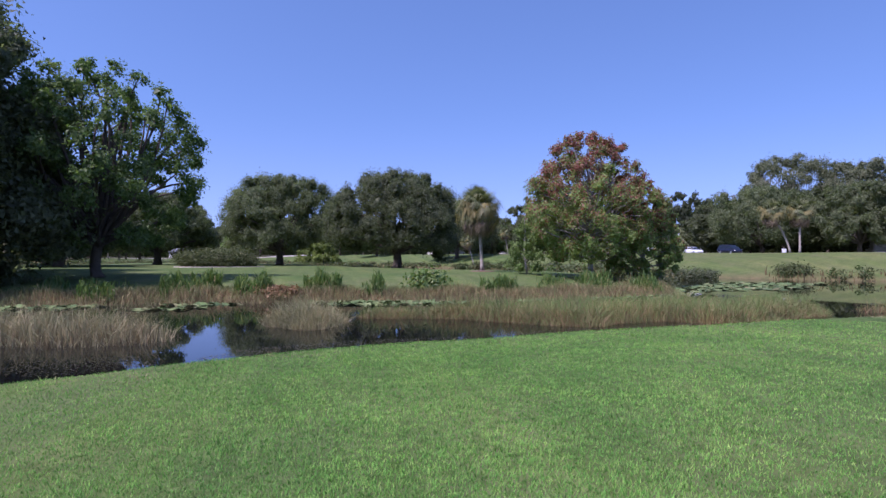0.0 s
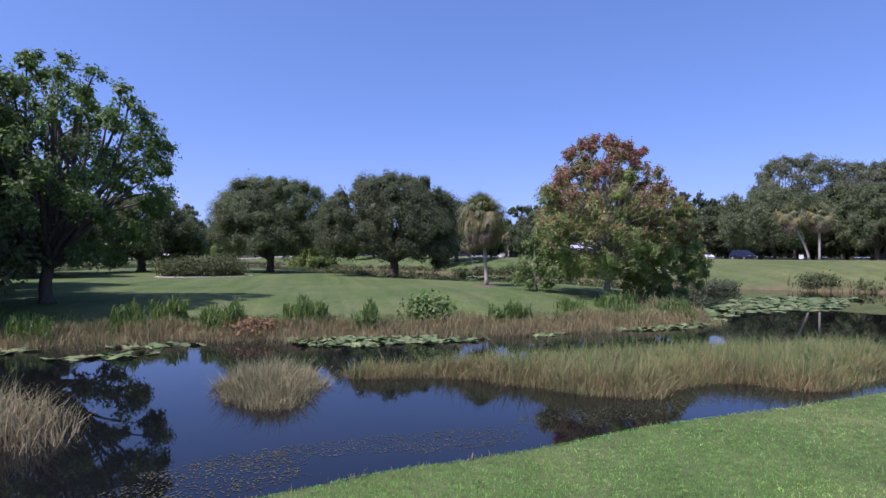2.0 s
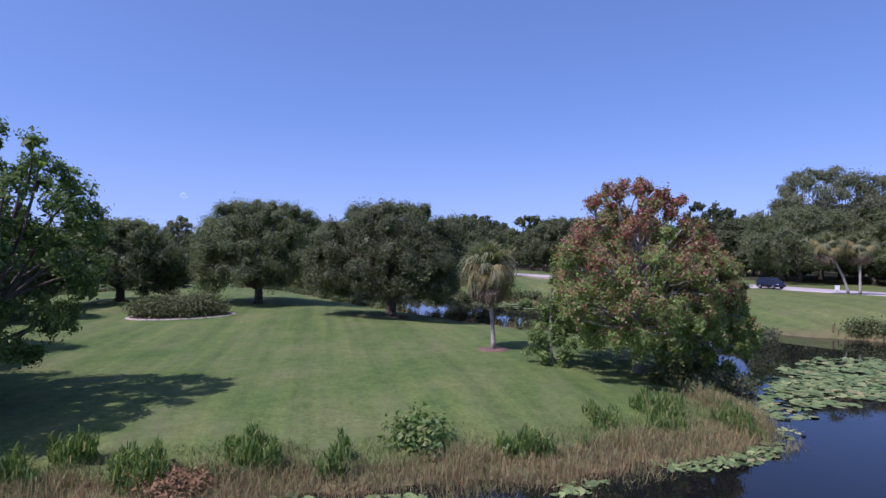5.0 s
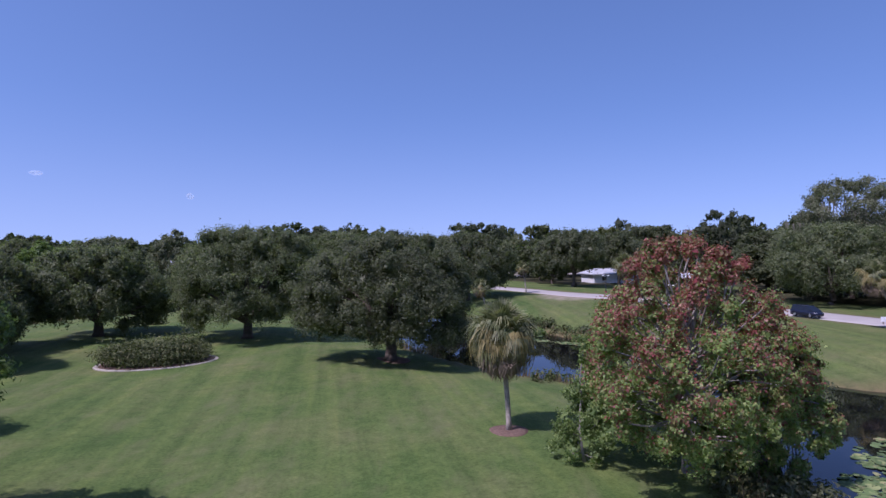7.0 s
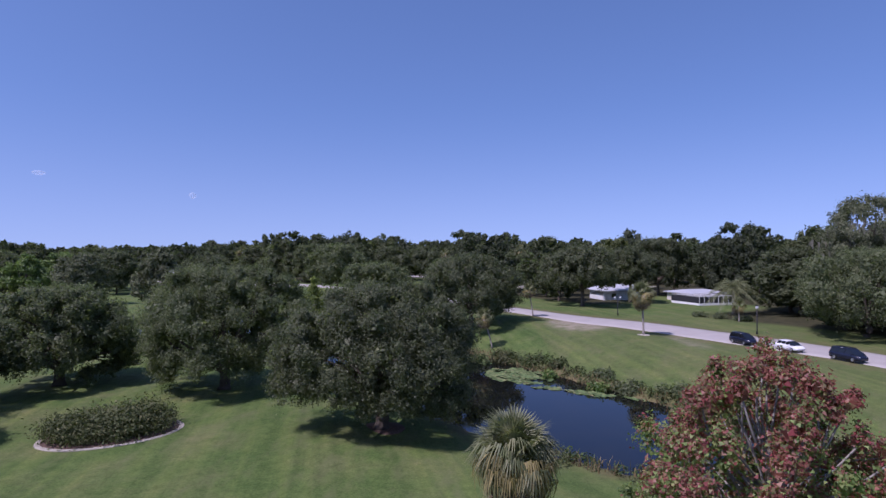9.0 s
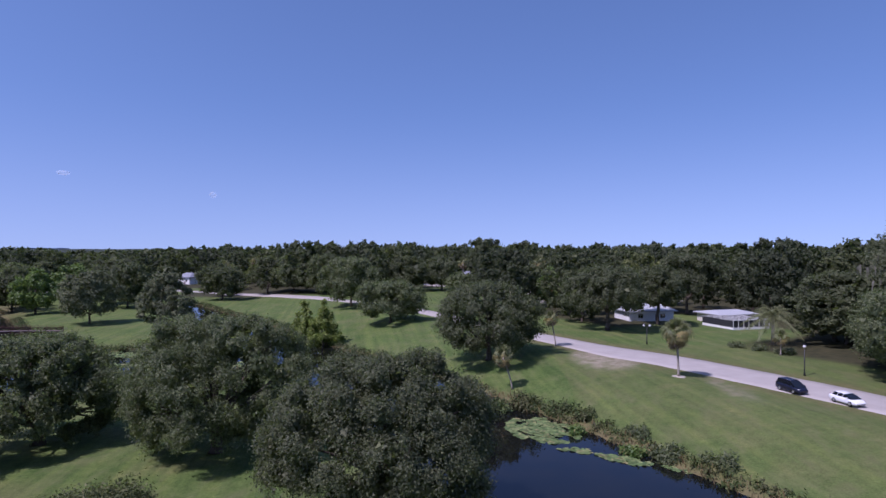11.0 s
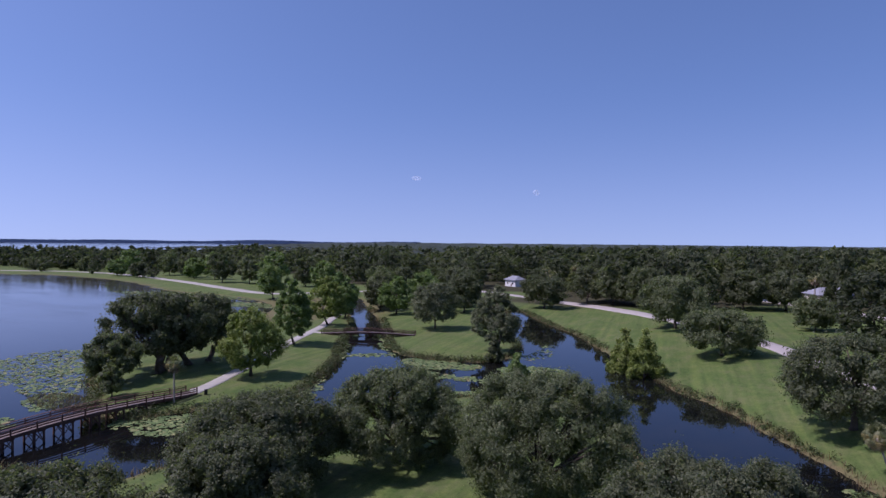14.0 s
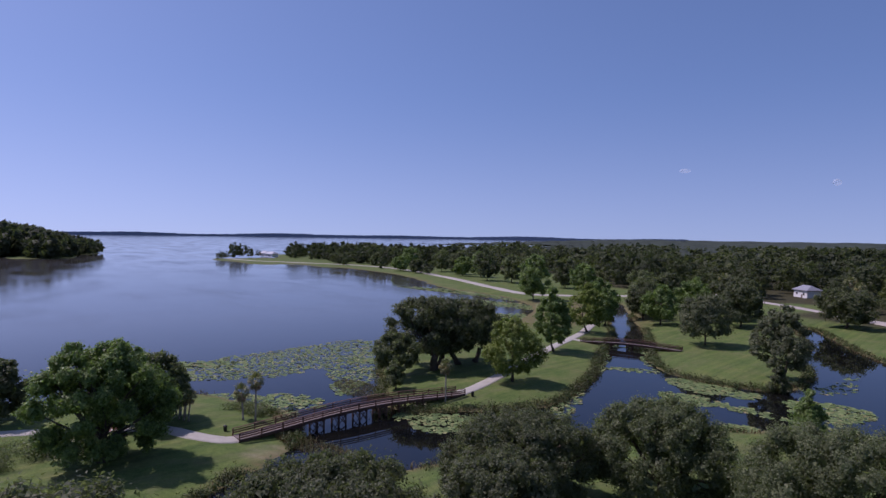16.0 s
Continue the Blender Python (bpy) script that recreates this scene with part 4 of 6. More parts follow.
# trees along the far shore road
far_row = [(-180, 188, 17, 12.5), (-250, 234, 13.5, 13), (-268, 231, 16, 13), (-292, 244, 14, 13), (-240, 238, 13, 12), (-318, 246, 13, 13), (-302, 238, 11, 11), (-345, 250, 13, 14),
           (-338, 227, 8, 10), (-360, 226, 9, 12), (-430, 243, 9, 11), (-468, 226, 8, 15), (-395, 254, 14, 14), (-225, 226, 12, 11), (-214, 238, 13, 12), (-190, 226, 12, 11)]
for i, (x, y, h, w) in enumerate(far_row):
    make_tree("shade_tree", x, y, h * 1.12, w * 1.15, "rounded green tree beside the shore road", "tree", (GREEN, OAK, OAK_DARK)[i % 3], leaves=3600, leaf=0.5, trunk=0.25, seed=300 + i, group="shore road trees", low=h * 0.15)


# ---- palms ----
def fan_frond(name, mat, reach=1.0, droop=0.5, blades=17, seed=0):
    """A stalk with a folded fan of narrow blades, growing along +x."""
    rng = np.random.default_rng(seed)
    V, F = [], []

    def blade(a, b, wid, sag):
        a, b = np.array(a), np.array(b)
        d = b - a
        side = np.cross(d, [0, 0, 1.0])
        side /= np.linalg.norm(side) + 1e-9
        m = a + d * 0.55 + np.array([0, 0, sag * 0.25])
        e = b - np.array([0, 0, sag])
        o = len(V)
        V.extend([a - side * wid * 0.3, a + side * wid * 0.3, m + side * wid, m - side * wid, e])
        F.append([o, o + 1, o + 2, o + 3])
        F.append([o + 3, o + 2, o + 4, o + 4])
    hub = np.array([reach * 0.55, 0, reach * 0.12])
    blade((0, 0, 0), hub + np.array([0.05, 0, 0]), 0.02, 0.0)
    for i in range(blades):
        a = (i / (blades - 1) - 0.5) * radians(210)
        L = reach * 0.58 * (0.75 + 0.25 * math.cos(a)) * rng.uniform(0.88, 1.1)
        tip = hub + np.array([math.cos(a) * L, math.sin(a) * L, 0.05 + 0.12 * math.cos(a * 2)])
        blade(hub, tip, 0.019 * reach, droop * reach * rng.uniform(0.15, 0.45))
    V, F3 = np.array(V), []
    for q in F:
        F3.append(q[:3])
        if q[2] != q[3]:
            F3.append([q[0], q[2], q[3]])
    return mesh_np(name, V, F3, mat)


FROND_GREEN = [fan_frond("frond", FROND, 1.0, 1.05, 31, k) for k in range(3)]
FROND_UP = [fan_frond("frond", FROND, 1.0, 0.4, 29, 20 + k) for k in range(2)]
FROND_GOLD = [fan_frond("golden_frond", GOLD_FROND, 1.0, 1.3, 29, 9 + k) for k in range(2)]
FROND_DRY = [fan_frond("dry_frond", DRY_FROND, 1.0, 1.2, 25, 5 + k) for k in range(2)]


def make_palm(x, y, h, r, label, seed, lean=(0, 0), group="palms", fronds=34, dry=16, trunk=0.13, category="palm tree", sink=0.06):
    rng = np.random.default_rng(seed)
    root = thing("cabbage_palm", x, y, ground_at(x, y) - sink, label, category, group)
    top = h - r * 0.72
    t = np.linspace(0, 1, 9)
    pts = np.stack([lean[0] * t ** 1.4, lean[1] * t ** 1.4, top * t], 1)
    s = Soup()
    s.tube(pts, np.interp(t, [0, 0.06, 0.3, 0.9, 1], [trunk * 1.5, trunk * 1.1, trunk * 0.95, trunk, trunk * 1.25]), 9)
    for k in range(1, 22):
        f = k / 22
        c = np.array([np.interp(f, t, pts[:, 0]), np.interp(f, t, pts[:, 1]), top * f])
        s.tube([c - [0, 0, 0.03], c, c + [0, 0, 0.02]], [trunk * 0.98, trunk * 1.06, trunk * 0.95], 9, cap=False)
    piece("trunk", s.mesh("trunk", PALM_BARK, True), root, "pale ringed palm trunk")
    hub = Vector(pts[-1])
    for k in range(fronds):
        el = 84 - 125 * ((k + 0.5) / fronds) ** 0.85 + rng.uniform(-8, 8)
        az = k * 137.5 + rng.uniform(-15, 15)
        sc = r * rng.uniform(0.85, 1.08)
        at = Matrix.Translation(hub + Vector((0, 0, 0.15))) @ pose(0, 0, 0, 0, -el, az) @ Matrix.Diagonal((sc, sc, sc, 1))
        gold = k > fronds * 0.55 and k % 2
        piece("frond", FROND_GOLD[k % 4 // 2] if gold else FROND_UP[k % 2] if k < fronds * 0.4 else FROND_GREEN[k % 3], root, "yellowing golden frond" if gold else "", at)
    for k in range(dry):
        el = -46 - 40 * rng.random()
        sc = r * rng.uniform(0.75, 1.05)
        at = Matrix.Translation(hub + Vector((0, 0, 0.0))) @ pose(0, 0, 0, 0, -el, k * 137.5 + 40) @ Matrix.Diagonal((sc, sc, sc, 1))
        piece("dry_frond", FROND_DRY[k % 2], root, "brown hanging dead frond" if k == 0 else "", at)
    return root


def feather_palm(x, y, h, r, label, seed, fronds=34, trunk=0.24):
    """A date palm: arching fronds with leaflets along both sides."""
    rng = np.random.default_rng(seed)
    root = thing("date_palm", x, y, ground_at(x, y) - 0.06, label, "palm tree")
    top = h - r * 0.55
    s = Soup()
    s.tube([(0, 0, 0), (0, 0.05, top * 0.5), (0, 0, top)], [trunk * 1.4, trunk, trunk * 1.25], 9)
    piece("trunk", s.mesh("trunk", PALM_BARK, True), root)
    for k in range(fronds):
        up, az = radians(78 - 92 * (k + 0.5) / fronds), radians(k * 137.5)
        t = np.linspace(0, 1, 26)
        run = r * (np.cos(up) * t + 0.12 * t ** 2)
        rise = r * (np.sin(up) * t * 0.8 - (0.30 + 0.38 * np.cos(up)) * t ** 2.2)
        spine = np.stack([run * math.cos(az), run * math.sin(az), rise], 1)
        side = np.array([-math.sin(az), math.cos(az), 0])
        V = []
        for i in range(2, 26):
            along = (spine[i] - spine[i - 1]) * 0.5
            reach = 0.62 * r * 0.4 * math.sin(math.pi * min(0.97, 0.12 + 0.8 * t[i])) * rng.uniform(0.85, 1.1)
            for sgn in (-1, 1):
                V += [spine[i - 1], spine[i - 1] + along, spine[i] + sgn * side * reach + along * 1.2 - np.array([0, 0, reach * 0.55])]
        frond = piece("frond", mesh_np("frond", V, np.arange(len(V)).reshape(-1, 3), FROND), root, "", Matrix.Translation((0, 0, top)))
        piece("stalk", Soup().tube(spine[::5], np.linspace(0.035, 0.012, 6), 4, cap=False).mesh("stalk", FROND), frond)
    return root


feather_palm(47.9, 126.7, 7.2, 4.4, "big date palm with arching fronds before the houses", 15)
for k, (x, y) in enumerate(((-45, 262), (-36, 268), (-28, 281), (-60, 259), (-4, 262), (22, 230), (-96, 262), (-104, 274), (-88, 268), (-150, 268), (-74, 272), (30, 215))):
    make_palm(x, y, 10.0 + 1.2 * (k % 3), 2.4, "tall cabbage palm standing among dark oaks", 40 + k, fronds=20, dry=6, trunk=0.2, group="palms in the woods")
make_palm(3.15, 46.2, 5.75, 1.85, "cabbage palm with shaggy golden fronds in a mulch ring", 1, (-0.35, 0.1), fronds=56, dry=40)
make_palm(24.7, 101.2, 6.4, 1.9, "cabbage palm with full crown beside the road", 2, (-0.25, 0.0))
make_palm(5.2, 102.2, 4.9, 1.4, "slender leaning cabbage palm on the canal lawn", 3, (-1.1, 0.2), fronds=24, dry=12, trunk=0.09)
make_palm(13.2, 123.0, 5.2, 1.3, "thin cabbage palm beside the dark oak", 4, (-0.7, 0.3), fronds=22, dry=10, trunk=0.1)
make_palm(41.4, 72.4, 5.9, 1.7, "leaning cabbage palm on the far bank", 5, (-2.0, 0.3), fronds=30, dry=18, trunk=0.12)
make_palm(42.3, 72.0, 5.9, 1.7, "upright cabbage palm on the far bank", 6, (0.1, 0.2), fronds=30, dry=18, trunk=0.12)
make_palm(-76.4, 79.4, 6.4, 1.25, "slender pole-like palm beside the wooden bridge", 7, (0, 0), fronds=20, dry=10, trunk=0.11)
make_palm(-81.4, 52.0, 6.4, 1.35, "slender palm beside the wooden bridge", 8, (0.2, 0), fronds=20, dry=10, trunk=0.12)
make_palm(-82.3, 50.6, 4.4, 1.3, "short leaning palm beside the wooden bridge", 9, (-0.9, 0), fronds=20, dry=10, trunk=0.12)
for k in range(6):
    make_palm(-88.5 + 0.75 * k, 43.2 + 0.45 * (k % 3), 3.6 + 0.25 * (k % 3), 1.0, "short leaning palm trunk in a clump by the lake", 20 + k, (0.15 + 0.22 * (k - 2), 0.2), "lakeside palm clump", fronds=14, dry=6, trunk=0.1)
make_palm(44.5, 117.5, 3.4, 1.3, "young palm on the verge across the road", 31, (0, 0), fronds=18, dry=4, trunk=0.1)


# ---- woods behind ----
def scatter_woods():
    rng = np.random.default_rng(77)
    pts = []
    az = rng.uniform(radians(-68), radians(70), 60000)
    rad = np.sqrt(rng.uniform(85 ** 2, 1000 ** 2, 60000))
    X, Y = -np.sin(az) * rad, 28 + np.cos(az) * rad
    ok = (open_ground(X, Y) < 0.35) & (shore(X, Y) > 9) & (way_distance(X, Y) > 6)
    for hx, hy, hr in ((50, 154, 13), (37, 161, 10), (33, 150, 7), (44, 146, 6), (48, 127, 10), (46, 118, 9), (-135, 306, 14), (-124, 285, 13), (-114, 264, 12), (-104, 244, 10), (1, 287, 12), (24, 200, 9), (22, 180, 7)):
        ok &= np.hypot(X - hx, Y - hy) > hr
    cell = {}
    for x, y in zip(X[ok], Y[ok]):
        d = math.hypot(x, y - 28)
        gap = 9.0 + d * 0.012
        key = (int(x // 24), int(y // 24))
        near = [q for i in (-1, 0, 1) for j in (-1, 0, 1) for q in cell.get((key[0] + i, key[1] + j), ())]
        if all((x - a) ** 2 + (y - b) ** 2 > gap * gap for a, b in near):
            cell.setdefault(key, []).append((x, y))
            pts.append((x, y, d))
    P = np.array(pts)
    G = height(P[:, 0], P[:, 1])
    # crowns of unit size at three levels of detail
    stock = {}
    for level, (count, leaf, lobes) in enumerate(((3300, 0.0195, 60), (1000, 0.030, 40), (230, 0.056, 24))):
        for k in range(8):
            C, R = crown_lobes(rng, lobes, 1.0, 1.0, 0.1, "dome")
            stock[level, k] = crown_leaves(rng, C, R, count, leaf, 0.75, 1.0, 8, 0.3, 0.0, 0.85, 0.7)[0]
    VV, tones = [], []
    for (x, y, d), g in zip(P, G):
        tall = 0.5 + 0.5 * math.sin(x * 0.031 + 1.3) * math.sin(y * 0.027 + 0.4)
        hgt = rng.uniform(8, 13.5) + 4.5 * tall + (1.8 if x > -110 else 0) + (1.6 if -110 < x < 25 and d < 380 else 0) + (0.6 if x > 25 and y < 230 else 0) + (rng.uniform(0.5, 2.2) if rng.random() < 0.14 and d > 260 else 0)
        if x > 35:
            hgt = min(hgt, 11.5 if y < 150 else 18.0)
        wid = rng.uniform(11.5, 19) + d * 0.004
        if rng.random() < 0.2:
            hgt, wid = hgt * 0.7, wid * 0.7
        v = stock[0 if d < 165 else 1 if d < 330 else 2, int(rng.integers(0, 8))]
        th = rng.uniform(0, 6.283)
        cs, sn = math.cos(th), math.sin(th)
        VV.append(np.stack([(v[:, 0] * cs - v[:, 1] * sn) * wid + x, (v[:, 0] * sn + v[:, 1] * cs) * wid + y, v[:, 2] * hgt + g], 1))
        tones.append(np.full(len(v), np.clip(rng.normal(0.27, 0.14), 0, 1) if rng.random() < 0.95 else rng.uniform(0.6, 0.85)))
    V = np.vstack(VV)
    return V, np.arange(len(V)).reshape(-1, 3), P, G, np.concatenate(tones)


woods_v, woods_f, woods_p, woods_g, woods_t = scatter_woods()
tagged(new("woods", mesh_np("woods", woods_v, woods_f, WOODS, False, {"tone": woods_t})), "dense dark green woodland of oaks behind the park", "woods", "", "stuff")
stem = Soup()
for (x, y, d), g in zip(woods_p, woods_g):
    if d < 200:
        stem.tube([(x, y, g - 0.2), (x + 0.2, y, g + 3), (x, y + 0.3, g + 7)], [0.35, 0.25, 0.18], 5, cap=False)
tagged(new("woodland_trunks", stem.mesh("woodland_trunks", BARK)), "grey trunks standing inside the woodland", "trunks", "", "stuff")


def canopy():
    rng = np.random.default_rng(5)
    az = np.radians(np.linspace(-75, 80, 620))
    rad = 620 * (3600 / 620) ** np.linspace(0, 1, 84)
    A, R = np.meshgrid(az, rad)
    A = A + rng.normal(size=A.shape) * 0.0012
    R = R * (1 + rng.normal(size=R.shape) * 0.008)
    X, Y = -np.sin(A) * R, 28 + np.cos(A) * R
    sd = shore(X, Y)
    Z = 11.5 + rng.normal(size=X.shape) * 0.3 + 2.0 * np.sin(X * 0.021) * np.sin(Y * 0.017 + 1) + 0.5 * np.clip(rng.normal(size=X.shape) - 1, 0, 2)
    Z = Z - 6.5 * (1 - step01((R - 620) / 160))
    wood = (1 - open_ground(X, Y)) + (R > 900)
    Z = np.where((sd > 40) & (wood > 0.5), Z, -4.0)
    i = np.arange(X.size).reshape(X.shape)
    F = np.stack([i[:-1, :-1], i[:-1, 1:], i[1:, 1:], i[1:, :-1]], -1).reshape(-1, 4)
    low = (Z.ravel()[F] < 0).any(1)
    return np.stack([X, Y, Z], -1).reshape(-1, 3), F[~low][:, ::-1]


cv, cf = canopy()
tagged(new("far_woods", mesh_np("far_woods", cv, cf, FAR_LAND)), "far unbroken dark tree canopy reaching the horizon", "woods", "", "stuff")


def headland_trees():
    rng = np.random.default_rng(9)
    X, Y = rng.uniform(-1300, -618, 2400), rng.uniform(-210, 80, 2400)
    sd = shore(X, Y)
    ok = (sd > 3) & (sd < 60)
    VV, stock = [], []
    for _ in range(5):
        C, R = crown_lobes(rng, 12, 1.0, 1.0, 0.05, "dome")
        stock.append(crown_leaves(rng, C, R, 150, 0.062, 0.75, 1.0, 7, 0.3, 0.0)[0])
    spit = [(-582, 154.5, 6), (-587, 158, 7), (-593, 161, 6.5), (-599, 166, 7), (-609, 174, 13), (-614, 177, 15), (-617, 184, 14), (-629, 195, 10), (-634, 199, 8), (-636, 206, 7),
            (-604, 232, 14), (-592, 229, 12), (-580, 228, 13), (-446, 222, 9), (-452, 226, 7), (-394, 229, 8.5), (-338, 224, 9), (-326, 227, 9.5), (-520, 236, 11), (-548, 233, 12)]
    spit += [(rng.uniform(-640, -420), rng.uniform(240, 340), rng.uniform(9, 16)) for _ in range(230)]
    rows = [(x, y, rng.uniform(0.8, 1.1) * float(np.interp(y, [-40, 0, 40, 78], [31, 28, 18, 13]))) for x, y in zip(X[ok], Y[ok])] + spit
    for x, y, h in rows:
        if ground_at(x, y) < 0.2:
            continue
        w = h * rng.uniform(0.8, 1.2)
        v = stock[int(rng.integers(0, 5))] * [w, w, h]
        VV.append(v + [x, y, 0.5])
    V = np.vstack(VV)
    return V, np.arange(len(V)).reshape(-1, 3)


hv, hf = headland_trees()
tagged(new("headland_woods", mesh_np("headland_woods", hv, hf, WOODS, False, {"tone": np.full(len(hv), 0.12)})), "dark trees crowding the far headland and spit", "woods", "", "stuff")


# ---- water plants ----
def blades(X, Y, Z, H, rng, width, lean=0.25, droop=0.0):
    """Thin upright blades: a quad and a tip each."""
    n = len(X)
    a = rng.uniform(0, 2 * np.pi, n)
    side = np.stack([np.cos(a), np.sin(a), np.zeros(n)], 1) * width * rng.uniform(0.7, 1.4, n)[:, None]
    b = rng.uniform(0, 2 * np.pi, n)
    bend = np.stack([np.cos(b), np.sin(b), np.zeros(n)], 1) * (H * lean * rng.random(n))[:, None]
    P = np.stack([X, Y, Z], 1)
    M = P + np.array([0, 0, 1]) * (H * 0.55)[:, None] + bend * 0.35
    T = P + np.array([0, 0, 1]) * (H * (1 - droop * rng.random(n)))[:, None] + bend
    V = np.stack([P - side, P + side, M + side * 0.7, M - side * 0.7, T], 1).reshape(-1, 3)
    o = np.arange(n)[:, None] * 5
    F = np.concatenate([o + [0, 1, 2], o + [0, 2, 3], o + [3, 2, 4]], 0)
    tip = np.tile([0, 0, 0.55, 0.55, 1.0], n)
    return V, F, tip


def reed_bed(name, X, Y, H, seed, label, width=0.012, mat=None, lean=0.55, category="reeds", up=0.0):
    rng = np.random.default_rng(seed)
    Z = np.maximum(height(X, Y), -0.25) - 0.05 + up
    V, F, tip = blades(X, Y, Z, H, rng, width, lean, 0.4)
    return tagged(new(name, mesh_np(name, V, F, mat or REED, False, {"tip": tip})), label, category, "", "stuff")


def inside(poly, n, rng, spill=0.0):
    p = np.array(poly, float)
    lo, hi = p.min(0) - spill, p.max(0) + spill
    X, Y = rng.uniform(lo[0], hi[0], n), rng.uniform(lo[1], hi[1], n)
    sd = sd_poly(smoothed(p, 2), X, Y) + 0.55 * wobble(X * 1.3, Y * 1.3)
    ok = sd < 0
    return X[ok], Y[ok], sd[ok]


rng0 = np.random.default_rng(3)
BEDS = [
    ([(-12.5, 14.0), (-9, 12.8), (-6.2, 13.4), (-5.7, 15.0), (-7.2, 17.0), (-11, 17.6), (-15, 17.0)], 8500, 0.95),
    ([(-5.1, 18.6), (-4.2, 17.2), (-3.4, 16.3), (-2.7, 16.4), (-2.4, 17.8), (-2.6, 19.0), (-3.5, 19.6), (-4.6, 19.5)], 10000, 0.95),
    ([(-2.2, 19.2), (0.4, 19.3), (1.6, 18.7), (2.6, 18.3), (3.8, 17.5), (4.8, 17.4), (5.7, 18.4), (7.0, 19.2), (7.7, 18.4), (8.9, 18.2), (10.5, 19.2), (12.0, 20.3), (14.5, 22.6), (12.5, 23.9), (9, 23.6), (6, 22.7), (2.5, 21.5), (-0.5, 20.6), (-2.4, 20.2)], 105000, 0.9),
    ([(14.5, 21.0), (20, 23.6), (28, 27), (28, 28.5), (20, 26), (15, 24)], 9000, 0.7),
]
for i, (poly, n, h) in enumerate(BEDS):
    X, Y, sd = inside(poly, n, rng0)
    tall = h * np.clip(0.5 - sd * 0.7, 0.5, 1.0) * rng0.uniform(0.55, 1.15, len(X))
    reed_bed("reed_bed", X, Y, tall * 1.15, 60 + i, "tan dry sedge clump standing in the pond" if i < 2 else "sedge bed with grey-green tips and tan stems standing in the pond", 0.0085, TAN_REED if i < 2 else REED, 0.85 if i < 2 else 0.7)
# sedge margin of the oak island
X, Y = rng0.uniform(-17, 15, 190000), rng0.uniform(22, 38, 190000)
sd = shore(X, Y)
swell = 0.8 + 0.25 * np.sin(X * 1.7) * np.sin(X * 0.6 + 1)
ok = (sd > -1.5) & (sd < 1.7 + 0.6 * np.sin(X * 0.9)) & (rng0.random(len(X)) < 0.8)
reed_bed("reed_bed", X[ok], Y[ok], (np.clip(1.0 - 0.16 * np.abs(sd - 0.2), 0.3, 1) * rng0.uniform(0.35, 1.1, len(X)) * 0.82 * swell)[ok], 70, "tan and green sedge fringing the island bank", 0.010, MIX_SEDGE, 0.7)
ok = (sd > 0.9) & (sd < 3.6 + 0.9 * np.sin(X * 0.55 + 1) * np.sin(X * 1.3)) & (rng0.random(len(X)) < 0.5)
reed_bed("reed_bed", X[ok], Y[ok], (np.clip(1.15 - 0.24 * sd, 0.2, 1) * rng0.uniform(0.3, 1.0, len(X)) * 0.8 * swell)[ok], 73, "green sedge and rushes behind the island bank", 0.010, GREEN_SEDGE, 0.6)
# thin straw along the near bank
X, Y = rng0.uniform(-8, 15, 40000), rng0.uniform(8, 22, 40000)
sd = shore(X, Y)
ok = (sd > -0.4) & (sd < 0.5) & (np.sin(X * 2.1) + np.sin(X * 0.7 + 2) + 1.2 * np.sin(X * 5.3 + Y * 3) > 0.3)
reed_bed("bank_straw", X[ok], Y[ok], rng0.uniform(0.04, 0.2, ok.sum()), 71, "straggling dry straw on the near bank", 0.008)
# trampled dry patches on the near lawn
X, Y = rng0.uniform(-9, 16, 90000), rng0.uniform(6, 24, 90000)
sd = shore(X, Y)
dry = np.sin(X * 1.7 + 2 * np.sin(Y * 0.9)) + np.sin(Y * 2.6 + X * 0.8) + 0.5 * np.sin(X * 7.1 + Y * 5.3)
ok = (sd > 0.05) & (sd < 1.9) & (dry > 0.75 + 0.45 * sd) & (Y < 20)
reed_bed("bank_straw", X[ok], Y[ok], rng0.uniform(0.055, 0.11, ok.sum()), 74, "flattened brown straw patches on the near lawn", 0.009, TAN_REED, 1.6)
# sedge in the water by the long bridge
for i, (poly, n, h) in enumerate((([(-75, 52), (-70, 53.3), (-64, 56.2), (-61.5, 60), (-65.5, 59.8), (-71, 57), (-75, 54.6)], 5200, 0.95), ([(-99, 70), (-91, 68.4), (-84.5, 70.4), (-85, 74), (-92, 75.6), (-99, 73.5)], 5000, 0.8))):
    X, Y, sd = inside(poly, n, rng0)
    reed_bed("reed_bed", X, Y, h * rng0.uniform(0.4, 1.2, len(X)), 75 + i, "olive and tan sedge standing in the shallows by the bridge", 0.034, BANK_SEDGE, 0.7)
# coarser sedge on the farther banks
X, Y = rng0.uniform(-135, 55, 200000), rng0.uniform(28, 215, 200000)
sd = shore(X, Y)
lush = np.sin(X * 0.21 + 2 * np.sin(Y * 0.06)) + np.sin(Y * 0.17 + X * 0.05)
ok = (sd > -0.9) & (sd < 1.6) & (lush > -1.3) & ~((X > -18) & (Y < 37))
reed_bed("reed_bed", X[ok], Y[ok], rng0.uniform(0.4, 1.1, ok.sum()), 72, "brown and green sedge along the canal banks", 0.045, BANK_SEDGE, 0.6)


